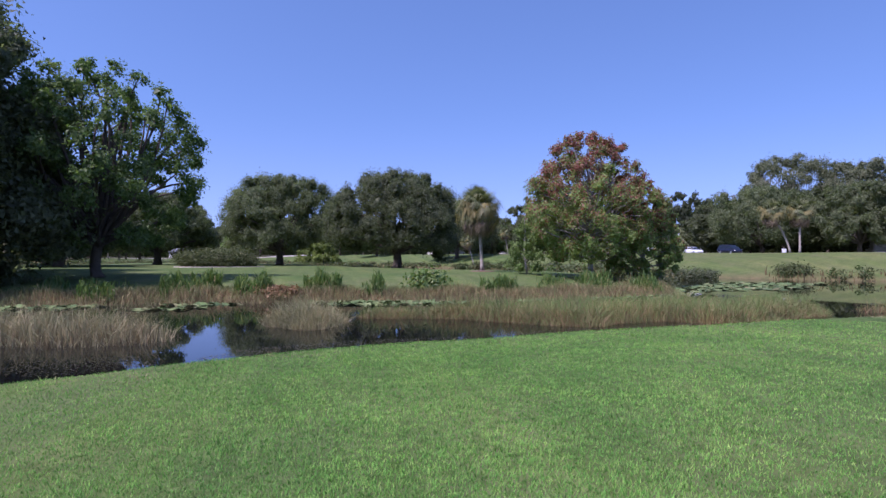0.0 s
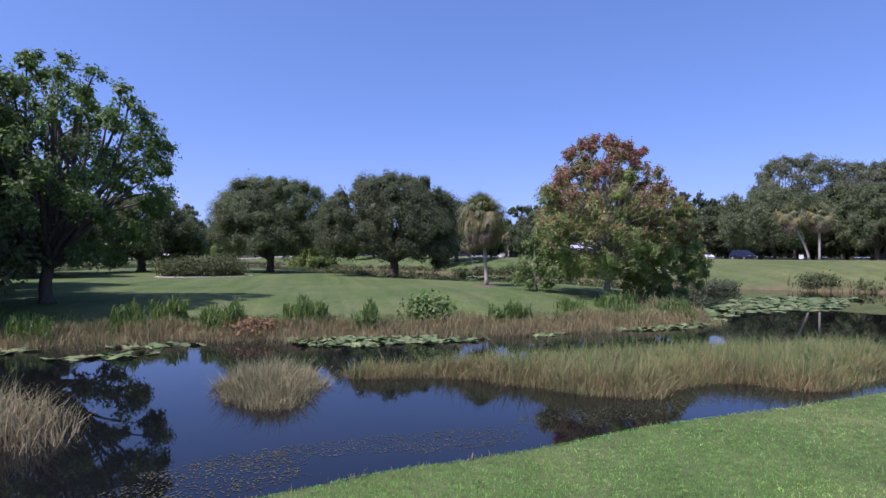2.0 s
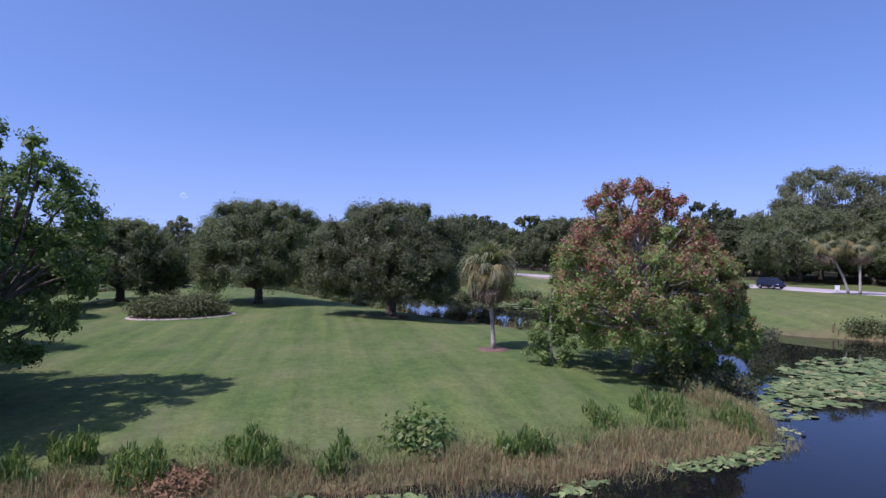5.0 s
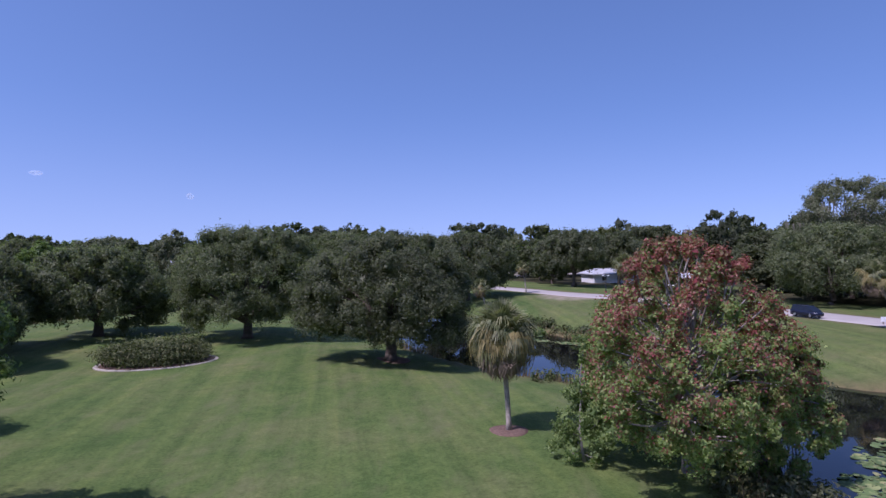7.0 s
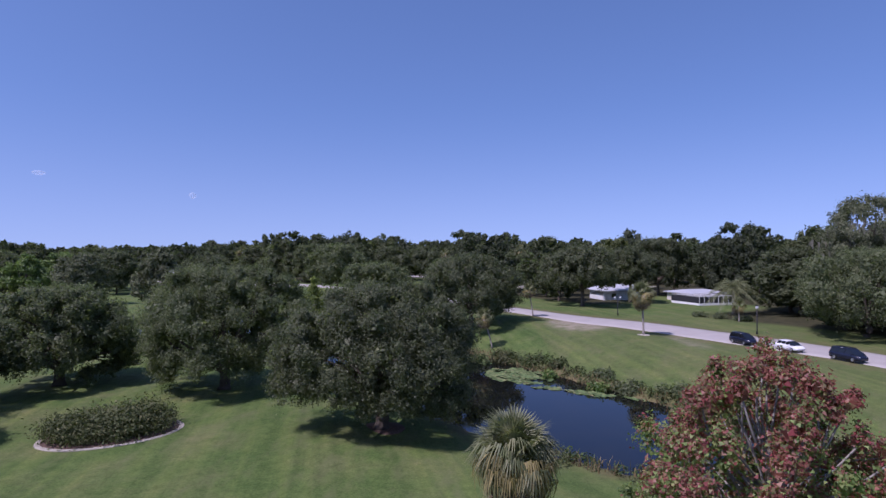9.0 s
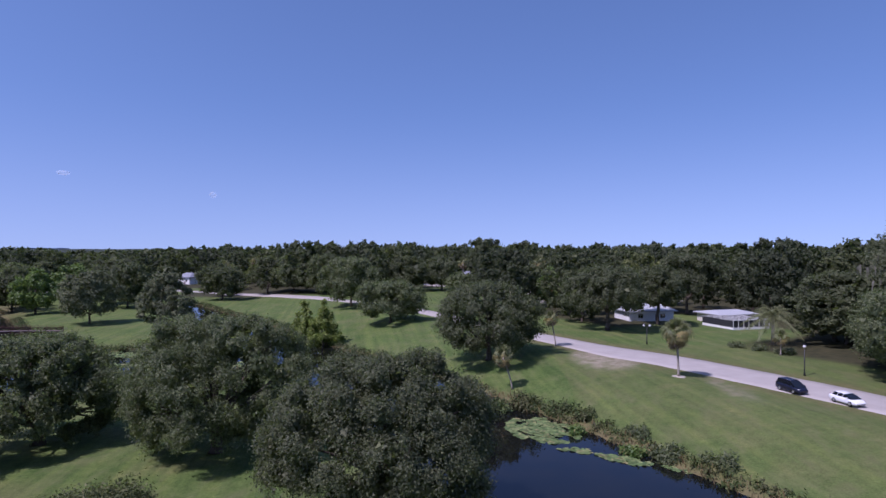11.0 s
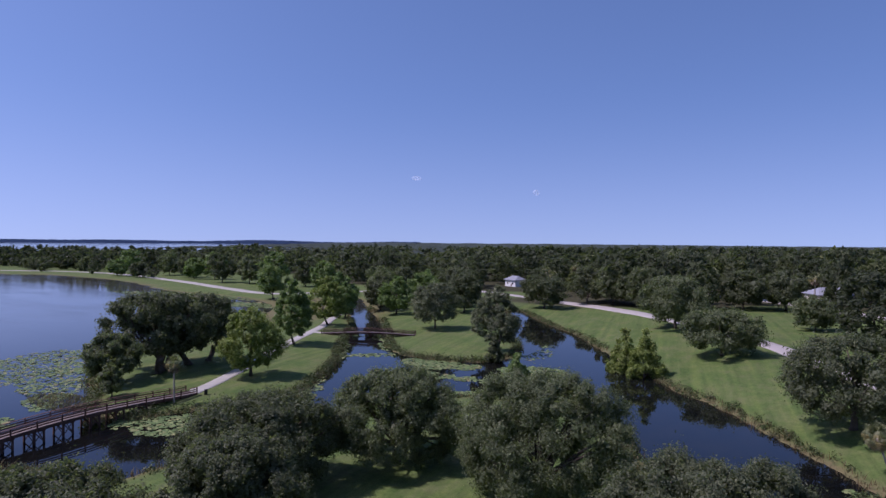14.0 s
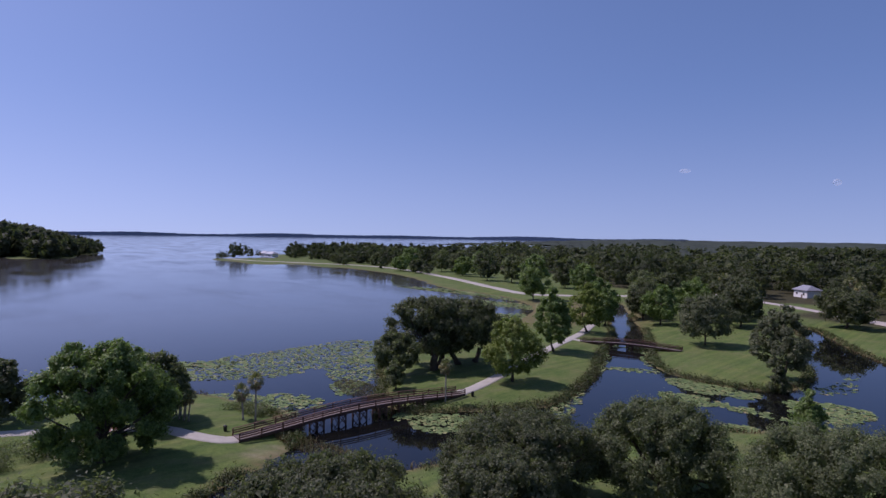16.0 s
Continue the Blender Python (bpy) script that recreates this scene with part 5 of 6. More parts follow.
def shrubs(name, X, Y, R, per, leaf, mat, label, seed, flat=0.75, category="shrubs", kind="stuff"):
    rng = np.random.default_rng(seed)
    Z = np.maximum(height(X, Y), 0)
    C = np.repeat(np.stack([X, Y, Z + R * flat * 0.55], 1), per, 0)
    RR = np.repeat(R, per)[:, None] * np.array([1, 1, flat])
    C = C + rng.normal(size=C.shape) * RR * 0.25
    V, F = leaf_quads(C, RR, rng, leaf, 0.45)
    V[:, 2] = np.maximum(V[:, 2], 0.0)
    return tagged(new(name, mesh_np(name, V, F, mat)), label, category, "", kind)


thick = ((X > -95) & (X < -55) & (Y > 72) & (Y < 135)) | ((X > -80) & (X < -52) & (Y > 38) & (Y < 62)) | ((X < -55) & (Y > 118) & (Y < 160))
ok2 = (sd > -0.2) & (sd < np.where(thick, 1.3, 2.0)) & (lush > np.where(thick, -1.5, -0.6)) & (rng0.random(len(X)) < np.where(thick, 0.52, 0.18)) & ~((X > -18) & (Y < 37))
shrubs("bank_shrubs", X[ok2], Y[ok2], rng0.uniform(0.35, 0.85, ok2.sum()) * np.where(thick[ok2], 1.35, 1.0), 36, 0.17, SHRUB, "low dark shrubs lining the canal banks", 80)
for i, (bx, by, r, m, label) in enumerate([
        (-0.6, 30.6, 1.15, BROAD, "leafy dark green bush on the bank"), (13.9, 40.4, 1.0, OAK_DARK, "dark bush at the water under the maple"), (33.5, 58.3, 1.35, SHRUB, "spiky yellow-green bush on the far bank"),
        (22.5, 54.8, 1.3, OAK_DARK, "dark low bush at the pond edge"), (25.0, 58.0, 1.1, OAK_DARK, "dark low bush at the pond edge"), (14.2, 80.8, 0.9, BROAD, "green bush at the canal edge"),
        (10.4, 87.0, 0.8, BROAD, "green bush at the canal edge"), (15.6, 84.9, 1.0, OAK, "dark green bush rooted in the canal margin"), (16.6, 80.0, 1.1, OAK, "dark green bush rooted in the canal margin"),
        (20.3, 77.8, 1.2, OAK, "dark green bush rooted in the canal margin"), (3.4, 95.2, 1.4, SHRUB, "dark low bush lining the canal"), (6.4, 95.4, 1.5, SHRUB, "dark low bush lining the canal"),
        (9.4, 93.0, 1.4, SHRUB, "dark low bush lining the canal"), (11.8, 90.6, 1.2, SHRUB, "dark low bush lining the canal"), (-36.5, 89.0, 1.1, HEATH, "round clipped shrub on the lawn"), (-84.5, 53.0, 1.6, OAK, "dark shrub by the lake"),
        (-88.5, 51.3, 1.5, OAK, "dark shrub by the lake"), (-62, 47.8, 1.5, OAK, "dark shrub at the lagoon corner"), (41, 124.2, 1.1, OAK, "clipped hedge bush before the houses"),
        (43.5, 121.4, 1.1, OAK, "clipped hedge bush before the houses"), (46, 118.6, 1.0, OAK, "clipped hedge bush before the houses"), (-79.5, 27.6, 2.2, SHRUB, "rough shrub beside the dirt track"), (-82.5, 25.0, 2.4, OAK, "rough shrub beside the dirt track"),
        (-84.5, 28.5, 2.0, OAK_DARK, "rough shrub beside the dirt track"), (-78.0, 24.0, 1.8, OAK_DARK, "rough shrub beside the dirt track"), (-87.5, 53.2, 1.7, OAK, "dark shrub by the lake")]):
    off = np.random.default_rng(200 + i).normal(size=(9, 2)) * r * 0.45
    shrubs("bush", bx + off[:, 0], by + off[:, 1], np.full(9, r * 0.6), 170 if by < 70 else 80, 0.13 if by < 70 else 0.2, m, label, 210 + i, 0.85, "bush", "object")
# broad-leaved marsh plants
for i, (x0, x1, y0, y1, n, h) in enumerate([(-12.0, -6.2, 26.2, 28.4, 7000, 1.0), (-6.4, -2.4, 27.4, 29.0, 4200, 1.0), (1.9, 5.0, 29.0, 30.6, 3000, 0.9), (5.6, 11.5, 31.6, 34.6, 4600, 0.9), (-16, -11, 24.2, 26.6, 3600, 0.7),
                                            (15, 24, 62, 66, 500, 0.9)]):
    X2, Y2 = rng0.uniform(x0, x1, n), rng0.uniform(y0, y1, n)
    keep = np.sin(X2 * 2.3 + 1) + np.sin(Y2 * 2.3 + X2 * 1.3) > 0.35
    h = h * (0.7 + 0.3 * np.sin(X2[keep] * 2.2 + i) * np.sin(X2[keep] * 5.1 + Y2[keep]))
    leaf_z = h * rng0.uniform(0.0, 0.9, keep.sum())
    reed_bed("marsh_plants", X2[keep], Y2[keep], (0.16 + 0.26 * h) * rng0.uniform(0.6, 1.3, keep.sum()), 90 + i, "upright broad-leaved dark green marsh plants on the bank", 0.024, BROAD, 0.75, "marsh plants", leaf_z)
X2, Y2 = rng0.normal(-6.9, 0.5, 60), rng0.normal(26.7, 0.3, 60)
shrubs("rusty_ferns", X2, Y2, np.full(60, 0.34), 44, 0.085, RUST, "rust-brown dead ferns among the sedge", 99)


def pads(name, patches, seed, label, mat=None, size=0.2, lift=0.012, tilt=0.12, beds=()):
    rng = np.random.default_rng(seed)
    VV, FF, n = [], [], 0
    a = np.radians(np.linspace(25, 335, 9))
    rim = np.stack([np.cos(a), np.sin(a), np.zeros(9)], 1)
    shape = np.vstack([[0, 0, 0], rim])
    tri = np.array([[0, i, i + 1] for i in range(1, 9)])
    spots = []
    for cx, cy, rx, ry, turn, count, s in patches:
        t = radians(turn)
        for _ in range(count):
            r, q = math.sqrt(rng.random()), rng.uniform(0, 6.283)
            u, v = rx * r * math.cos(q), ry * r * math.sin(q)
            x, y = cx + u * math.cos(t) - v * math.sin(t), cy + u * math.sin(t) + v * math.cos(t)
            if r > 0.6 and math.sin(x * 1.9) + math.sin(y * 2.3 + x) < -0.2:
                continue
            spots.append((x, y, s))
    for outline, count, s in beds:
        X, Y, sd = inside(outline, count, rng, 1.0)
        ragged = np.sin(X * 0.9 + np.sin(Y)) + np.sin(Y * 1.1 + X * 0.4) + 1.2 * np.clip(-sd, 0, 3) > -0.3
        spots += [(x, y, s) for x, y in zip(X[ragged], Y[ragged])]
    for x, y, s in spots:
        m = pose(x, y, lift + 0.03 * rng.random(), rng.normal() * tilt * 50, rng.normal() * tilt * 50, rng.uniform(0, 360)) if tilt else pose(x, y, lift + 0.004 * rng.random(), 0, 0, rng.uniform(0, 360))
        k = s * size / 0.2 * rng.uniform(0.55, 1.25)
        mm = np.array(m)
        V = (shape * k) @ mm[:3, :3].T + mm[:3, 3]
        V[:, 2] = np.maximum(V[:, 2], 0.006)
        VV.append(V)
        FF.append(tri + n)
        n += 10
    V, F = np.vstack(VV), np.vstack(FF)
    sd = shore(V[::10, 0], V[::10, 1])
    good = np.repeat(sd < 0.05, 8)
    return tagged(new(name, mesh_np(name, V, F[good], mat or LILY)), label, "water lilies", "", "stuff")


pads("lily_pads", [(-2.4, 25.3, 2.6, 0.9, 8, 330, 0.155), (0.9, 26.0, 1.5, 0.4, 15, 45, 0.15), (3.9, 27.5, 1.2, 0.4, 20, 45, 0.15), (9.0, 30.2, 2.6, 1.0, 20, 230, 0.15), (-8.8, 24.3, 2.0, 0.5, 10, 55, 0.15),
                   (-9.6, 22.3, 1.6, 0.6, 15, 70, 0.16), (-14.5, 22.3, 2.6, 0.8, 20, 150, 0.17)], 1, "pale green lily pads crowding the water off the island bank", tilt=0.24, beds=[
    ([(-5.2, 25.4), (-4.4, 27.0), (-2.8, 27.4), (0.4, 27.2), (-0.8, 25.0), (-3.2, 24.6)], 900, 0.15), ([(6.6, 28.8), (7.2, 31.2), (11.6, 34.0), (15.0, 37), (13.0, 31.6), (8.8, 28.9)], 760, 0.155)])
pads("lily_pads", [(20.5, 41.5, 6.0, 3.2, 40, 700, 0.26), (27, 47, 3.5, 2.0, 40, 160, 0.26), (14.3, 36.0, 1.3, 1.3, 0, 50, 0.22)], 2, "wide mat of pale green lily pads in the pond", beds=[
    ([(13.5, 36.5), (19.5, 46), (24.9, 50), (28, 48), (27, 43.5), (20.3, 38.5), (16.2, 36)], 1500, 0.27)])
pads("lily_pads", [(7.2, 88.0, 4.3, 3.3, -70, 1150, 0.28), (9.4, 82.3, 1.7, 0.7, -20, 60, 0.28), (13.0, 80.2, 2.4, 0.9, -35, 130, 0.28), (17.0, 78.2, 1.4, 0.7, -35, 40, 0.28), (3.0, 96.5, 2.5, 1.0, -58, 90, 0.28), (-3, 71.5, 3, 1, -55, 60, 0.3)], 3, "pale green lily pads along the canal")
pads("lily_pads", [(-36, 119.2, 6, 2.4, -20, 300, 0.36), (-52, 117.3, 7, 1.8, 8, 260, 0.36), (-79, 124, 5, 2.0, 40, 150, 0.36), (-98.5, 138.5, 6, 1.8, 55, 120, 0.36), (-60.5, 86, 3, 2, 60, 90, 0.36)], 4,
     "beds of lily pads along the canal arms", beds=[
         ([(-50.5, 108), (-45.5, 111.5), (-42, 105.5), (-47, 102)], 1200, 0.35), ([(-72, 126.5), (-63, 128), (-55, 129.5), (-53.5, 124), (-61, 119.6), (-68, 121)], 1900, 0.38),
         ([(-53, 128), (-44.7, 135), (-40, 133), (-38, 126.4), (-44, 119)], 2200, 0.38), ([(-57, 137), (-51, 143), (-55, 159), (-53, 159), (-47, 145), (-49, 137)], 420, 0.36),
         ([(-62, 84), (-65, 89), (-70, 97), (-76, 106), (-73, 107), (-66, 98), (-61.5, 90), (-59.5, 85)], 1300, 0.34), ([(-97, 134), (-90, 122), (-84, 113), (-79, 112), (-80, 118), (-86, 126), (-94, 136)], 1300, 0.36),
         ([(-75, 126), (-84, 133), (-92, 144), (-89, 145), (-79, 131), (-72, 125)], 900, 0.36), ([(-66, 116), (-60, 119.5), (-54, 117), (-57, 112), (-64, 111.5)], 900, 0.36), ([(-58, 80), (-56, 88), (-52, 88), (-51, 80)], 300, 0.34)])
pads("lily_pads", [(-90, 60.5, 6, 3.2, 25, 420, 0.36)], 5, "lily pads crowding the lagoon by the wooden bridge", beds=[
    ([(-77, 70.2), (-79, 76), (-73, 78), (-67, 80), (-63, 75), (-66, 70.8), (-71, 69)], 1500, 0.32), ([(-102, 46.5), (-100, 55), (-92, 58), (-84, 60), (-80, 55.5), (-84, 52), (-96, 47)], 1700, 0.34)])
pads("lily_pads", [(-124, 53, 10, 3.2, 60, 200, 0.5), (-110, 86, 10, 3, 60, 200, 0.45)], 6, "broad floating mat of lily pads on the lake", beds=[
    ([(-119, 46), (-128, 53), (-130, 66), (-131, 72), (-134, 80), (-136, 88), (-134, 96), (-112, 85), (-99, 79), (-91, 73), (-88, 66), (-100, 70), (-111, 73), (-106, 66), (-107, 59), (-109, 53), (-112, 47)], 9000, 0.30)])
pads("lily_pads", [(-150, 150, 22, 9, 55, 1100, 0.7), (-175, 172, 26, 8, 20, 1000, 0.8), (-215, 184, 30, 4, 0, 700, 0.9), (-240, 178, 26, 5, 10, 500, 0.9), (-134, 128, 14, 6, 60, 500, 0.6)], 7, "distant green marsh of pads in the bay")
pads("pond_weed", [(-3, 12.9, 2.4, 0.72, 35, 1650, 0.015), (-0.3, 14.5, 3.4, 0.54, 18, 1800, 0.014), (3.6, 16.6, 2.4, 0.60, 22, 1125, 0.014), (-6.2, 11.2, 2, 0.84, 30, 1125, 0.016), (7.5, 18.2, 2.4, 0.48, 20, 975, 0.014)], 8,
     "brown mats of floating weed near the bank", ALGAE, 0.2, 0.004, 0.0)


# ---- lawn blades before the pond ----
def lawn():
    rng = np.random.default_rng(12)
    n = 400000
    r = 2.4 + 17 * rng.random(n) ** 1.3
    a = np.clip(rng.normal(size=n) * radians(32), radians(-100), radians(100))
    X, Y = 0.3 + np.sin(a) * r, 1.0 + np.cos(a) * r
    sd = shore(X, Y)
    ok = sd > 0.10 + 0.95 * rng.random(n) ** 2 * (0.6 + 0.5 * np.sin(X * 1.9) * np.sin(X * 0.7 + 1))
    X, Y, sd, r = X[ok], Y[ok], sd[ok], r[ok]
    m = len(X)
    tuft = 0.6 + 0.4 * np.sin(X * 3.3 + np.sin(Y * 2.1)) * np.sin(Y * 3.7 + np.sin(X * 1.7))
    H = rng.uniform(0.015, 0.034, m) * (0.7 + 0.5 * tuft)
    W = 0.0027 * (0.7 + r * 0.10)
    Z = height(X, Y, sd)
    ang, b = rng.uniform(0, 6.283, m), rng.uniform(0, 6.283, m)
    side = np.stack([np.cos(ang), np.sin(ang), 0 * ang], 1) * W[:, None]
    P = np.stack([X, Y, Z], 1)
    T = P + np.stack([np.cos(b) * H * 0.6, np.sin(b) * H * 0.6, H], 1)
    V = np.stack([P - side, P + side, T], 1).reshape(-1, 3)
    return V, np.arange(3 * m).reshape(m, 3), np.tile([0.1, 0.1, 1.0], m)


lv, lf, lt = lawn()
tagged(new("grass", mesh_np("grass", lv, lf, GRASS, False, {"tip": lt})), "short mown green grass on the near bank", "grass", "", "stuff")


# ---- flower bed on the island ----
def island_bed():
    cx, cy = -23.3, 64.2
    root = thing("planting_bed", cx, cy, ground_at(cx, cy), "oval bed edged with pale stone, filled with grey-green shrubs", "flower bed", turn=34)
    n = 44
    for k in range(n):
        a = 2 * math.pi * k / n
        x, y = 4.4 * math.cos(a), 3.0 * math.sin(a)
        s = Soup().box(0, 0, 0.02, 0.66, 0.34, 0.12, None, 0.04)
        if k == 0:
            stone = s.mesh("edging_stone", STONE)
        piece("edging_stone", stone, root, "", pose(x, y, 0, 0, 0, math.degrees(math.atan2(3.0 * math.cos(a), -4.4 * math.sin(a)))))
    ring = [[(f * 4.3 * math.cos(a), f * 2.9 * math.sin(a), z) for a in np.linspace(0, 2 * math.pi, 25)[:-1]] for f, z in ((1.0, -0.1), (0.98, 0.09), (0.5, 0.13), (0.1, 0.14))]
    piece("soil", Soup().loft(ring).mesh("soil", MULCH, True), root, "brown mulch")
    rng = np.random.default_rng(8)
    for k in range(44):
        r, a = math.sqrt((k + 0.5) / 44) * 0.93, k * 2.4
        C = np.array([[0, 0, 0.45]]) + rng.normal(size=(700, 3)) * [0.34, 0.34, 0.2]
        if k < 4:
            V, F = leaf_quads(C, np.full((700, 3), 0.42), rng, 0.09, 0.4)
            V[:, 2] = np.maximum(V[:, 2], 0.02)
            bed_shrubs = [*bed_shrubs, mesh_np("shrub", V, F, HEATH)] if k else [mesh_np("shrub", V, F, HEATH)]
        sc = rng.uniform(0.7, 1.95)
        piece("shrub", bed_shrubs[k % 4], root, "", pose(4.0 * r * math.cos(a), 2.65 * r * math.sin(a), 0.08, 0, 0, rng.uniform(0, 360)) @ Matrix.Diagonal((sc, sc, sc, 1)))


island_bed()


def mulch_ring(x, y, r, label, mat):
    rings = [[(f * r * (1 + 0.06 * math.sin(3 * a)) * math.cos(a), f * r * math.sin(a), z) for a in np.linspace(0, 2 * math.pi, 21)[:-1]] for f, z in ((1.05, -0.08), (1.0, 0.03), (0.6, 0.06), (0.1, 0.08))]
    ob = new("mulch_ring", Soup().loft(rings).mesh("mulch_ring", mat, True))
    ob.matrix_basis = pose(x, y, ground_at(x, y))
    tagged(ob, label, "mulch")


mulch_ring(3.15, 46.2, 0.95, "ring of red-brown mulch round the palm", MULCH)
mulch_ring(24.7, 101.2, 0.8, "ring of pale shells round the roadside palm", STONE)
mulch_ring(-4.9, 66.3, 1.6, "dark leaf litter round the oak trunk", MULCH)


# ---- bridges ----
def bridge(name, a, b, wide, rise, z_end, bays, rail_h, label, trestles):
    a, b = Vector((*a, 0)), Vector((*b, 0))
    L = (b - a).length
    turn = math.degrees(math.atan2(b.y - a.y, b.x - a.x))
    root = thing(name, a.x, a.y, 0, label, "bridge", turn=turn)
    zc = lambda u: z_end + rise * math.sin(math.pi * u / L) ** 1.3 if 0 <= u <= L else z_end
    us = np.linspace(0, L, 41)
    half = wide / 2
    rings = [[(u, -half, zc(u) - 0.10), (u, half, zc(u) - 0.10), (u, half, zc(u)), (u, -half, zc(u))] for u in us]
    piece("deck", Soup().loft(rings).mesh("deck", DECK), root, "weathered pinkish boards")
    joist = [Soup() for _ in range(2)]
    for k, sy in enumerate((-half + 0.1, half - 0.1)):
        joist[k].loft([[(u, sy - 0.07, zc(u) - 0.42), (u, sy + 0.07, zc(u) - 0.42), (u, sy + 0.07, zc(u) - 0.103), (u, sy - 0.07, zc(u) - 0.103)] for u in us])
        piece("beam", joist[k].mesh("beam", TIMBER), root)
    for sy in (-half - 0.07, half + 0.07):
        for f, w, h in ((1.0, 0.20, 0.06), (0.72, 0.05, 0.16), (0.40, 0.05, 0.16)):
            rr = [[(u, sy - w / 2, zc(u) + rail_h * f - h), (u, sy + w / 2, zc(u) + rail_h * f - h), (u, sy + w / 2, zc(u) + rail_h * f), (u, sy - w / 2, zc(u) + rail_h * f)] for u in us]
            piece("rail", Soup().loft(rr).mesh("rail", TIMBER), root)
        for k in range(bays + 1):
            u = L * k / bays
            piece("post", Soup().box(u, sy * 1.0, zc(u) + rail_h / 2 - 0.25, 0.15, 0.13, rail_h + 0.42, None, 0.015).mesh("post", TIMBER), root)
    for u in trestles:
        s = Soup()
        for du in (-0.55, 0.55):
            for sy in (-half + 0.15, half - 0.15):
                s.box(u + du, sy, (zc(u) - 1.5) / 2 - 0.2, 0.2, 0.2, zc(u) + 1.1, None, 0.02)
        for sy in (-half + 0.15, half - 0.15):
            top, bot = zc(u) - 0.45, 0.1
            s.tube([(u - 0.55, sy, bot), (u + 0.55, sy, top)], 0.06, 4)
            s.tube([(u + 0.55, sy, bot), (u - 0.55, sy, top)], 0.06, 4)
            s.box(u, sy, top, 1.5, 0.12, 0.18)
        for du in (-0.55, 0.55):
            s.tube([(u + du, -half + 0.15, 0.2), (u + du, half - 0.15, top)], 0.06, 4)
        piece("trestle", s.mesh("trestle", TIMBER), root)
    return root


bridge("wooden_bridge", (-74.9, 47.9), (-78.6, 83.6), 2.2, 0.95, 0.95, 13, 1.1 * M, "long arched red-brown timber footbridge on braced trestles", [7.5, 10.8, 14.1, 17.4, 20.7, 24.0, 27.3])
bridge("wooden_bridge", (-103.6, 136.4), (-83.6, 147.2), 1.9, 0.45, 0.9, 8, 1.1 * M, "short low timber footbridge across the canal", [6.5, 11.3, 16.2])
for x, y in ((-78.4, 47.4), (-76.6, 84.6)):
    root = thing("litter_bin", x, y, ground_at(x, y), "dark round litter bin at the end of the bridge", "bin", "litter bins")
    root.matrix_basis = root.matrix_basis @ Matrix.Scale(M, 4)
    ang = np.linspace(0, 2 * math.pi, 13)[:-1]
    piece("barrel", Soup().loft([[(r * math.cos(q), r * math.sin(q), z) for q in ang] for r, z in ((0.27, 0), (0.30, 0.1), (0.32, 0.8), (0.30, 0.86))]).mesh("barrel", IRON, True), root)
    piece("lid", Soup().loft([[(r * math.cos(q), r * math.sin(q), z) for q in ang] for r, z in ((0.34, 0.865), (0.33, 0.93), (0.14, 1.05))]).mesh("lid", IRON, True), root)


# ---- small things on the lawns and the pond ----
def picnic_table(x, y, turn):
    root = thing("picnic_table", x, y, ground_at(x, y), "red-brown timber picnic table with fixed benches", "picnic table", "picnic tables", turn=turn)
    root.matrix_basis = root.matrix_basis @ Matrix.Scale(M, 4)
    for k in range(5):
        piece("board", Soup().box(0, (k - 2) * 0.152, 0.74, 1.9, 0.14, 0.045, None, 0.008).mesh("board", TABLE_RED), root)
    for sy in (-0.72, 0.72):
        piece("bench", Soup().box(0, sy, 0.44, 1.9, 0.26, 0.045, None, 0.008).mesh("bench", TABLE_RED), root)
    for u in (-0.65, 0.65):
        for sy in (-1, 1):
            piece("leg", Soup().tube([(u, sy * 0.62, -0.02), (u, sy * 0.22, 0.71)], 0.045, 4).mesh("leg", TABLE_RED), root)
        piece("crosspiece", Soup().box(u + 0.06, 0, 0.40, 0.045, 1.6, 0.09).mesh("crosspiece", TABLE_RED), root)


picnic_table(-85.6, 33.0, 20)
picnic_table(-85.0, 35.4, 35)
picnic_table(-88.0, 35.8, 10)

# ---- street lamps and sign ----
def street_lamp(x, y, h, heads, label):
    root = thing("street_lamp", x, y, ground_at(x, y) - 0.05, label, "street lamp", "park lamps")
    piece("pole", Soup().tube([(0, 0, 0), (0, 0, 0.25), (0, 0, 0.5), (0, 0, h * 0.9)], [0.14, 0.13, 0.075, 0.055], 8).mesh("pole", IRON, True), root, "black iron pole")
    for k in range(heads):
        dx = 0.0 if heads == 1 else (k - 0.5) * 0.9
        if heads > 1:
            piece("arm", Soup().tube([(0, 0, h * 0.86), (dx * 0.6, 0, h * 0.89), (dx, 0, h * 0.87)], 0.03, 6).mesh("arm", IRON, True), root)
        ang = np.linspace(0, 2 * math.pi, 13)[:-1]
        z0 = h * 0.87
        piece("globe", Soup().loft([[(dx + r * math.cos(q), r * math.sin(q), z0 + z) for q in ang] for r, z in ((0.08, 0), (0.17, 0.08), (0.20, 0.22), (0.15, 0.36), (0.05, 0.42))]).mesh("globe", LENS, True), root, "pale globe")
        piece("cap", Soup().loft([[(dx + r * math.cos(q), r * math.sin(q), z0 + z) for q in ang] for r, z in ((0.19, 0.36), (0.17, 0.42), (0.03, 0.52))]).mesh("cap", IRON, True), root)


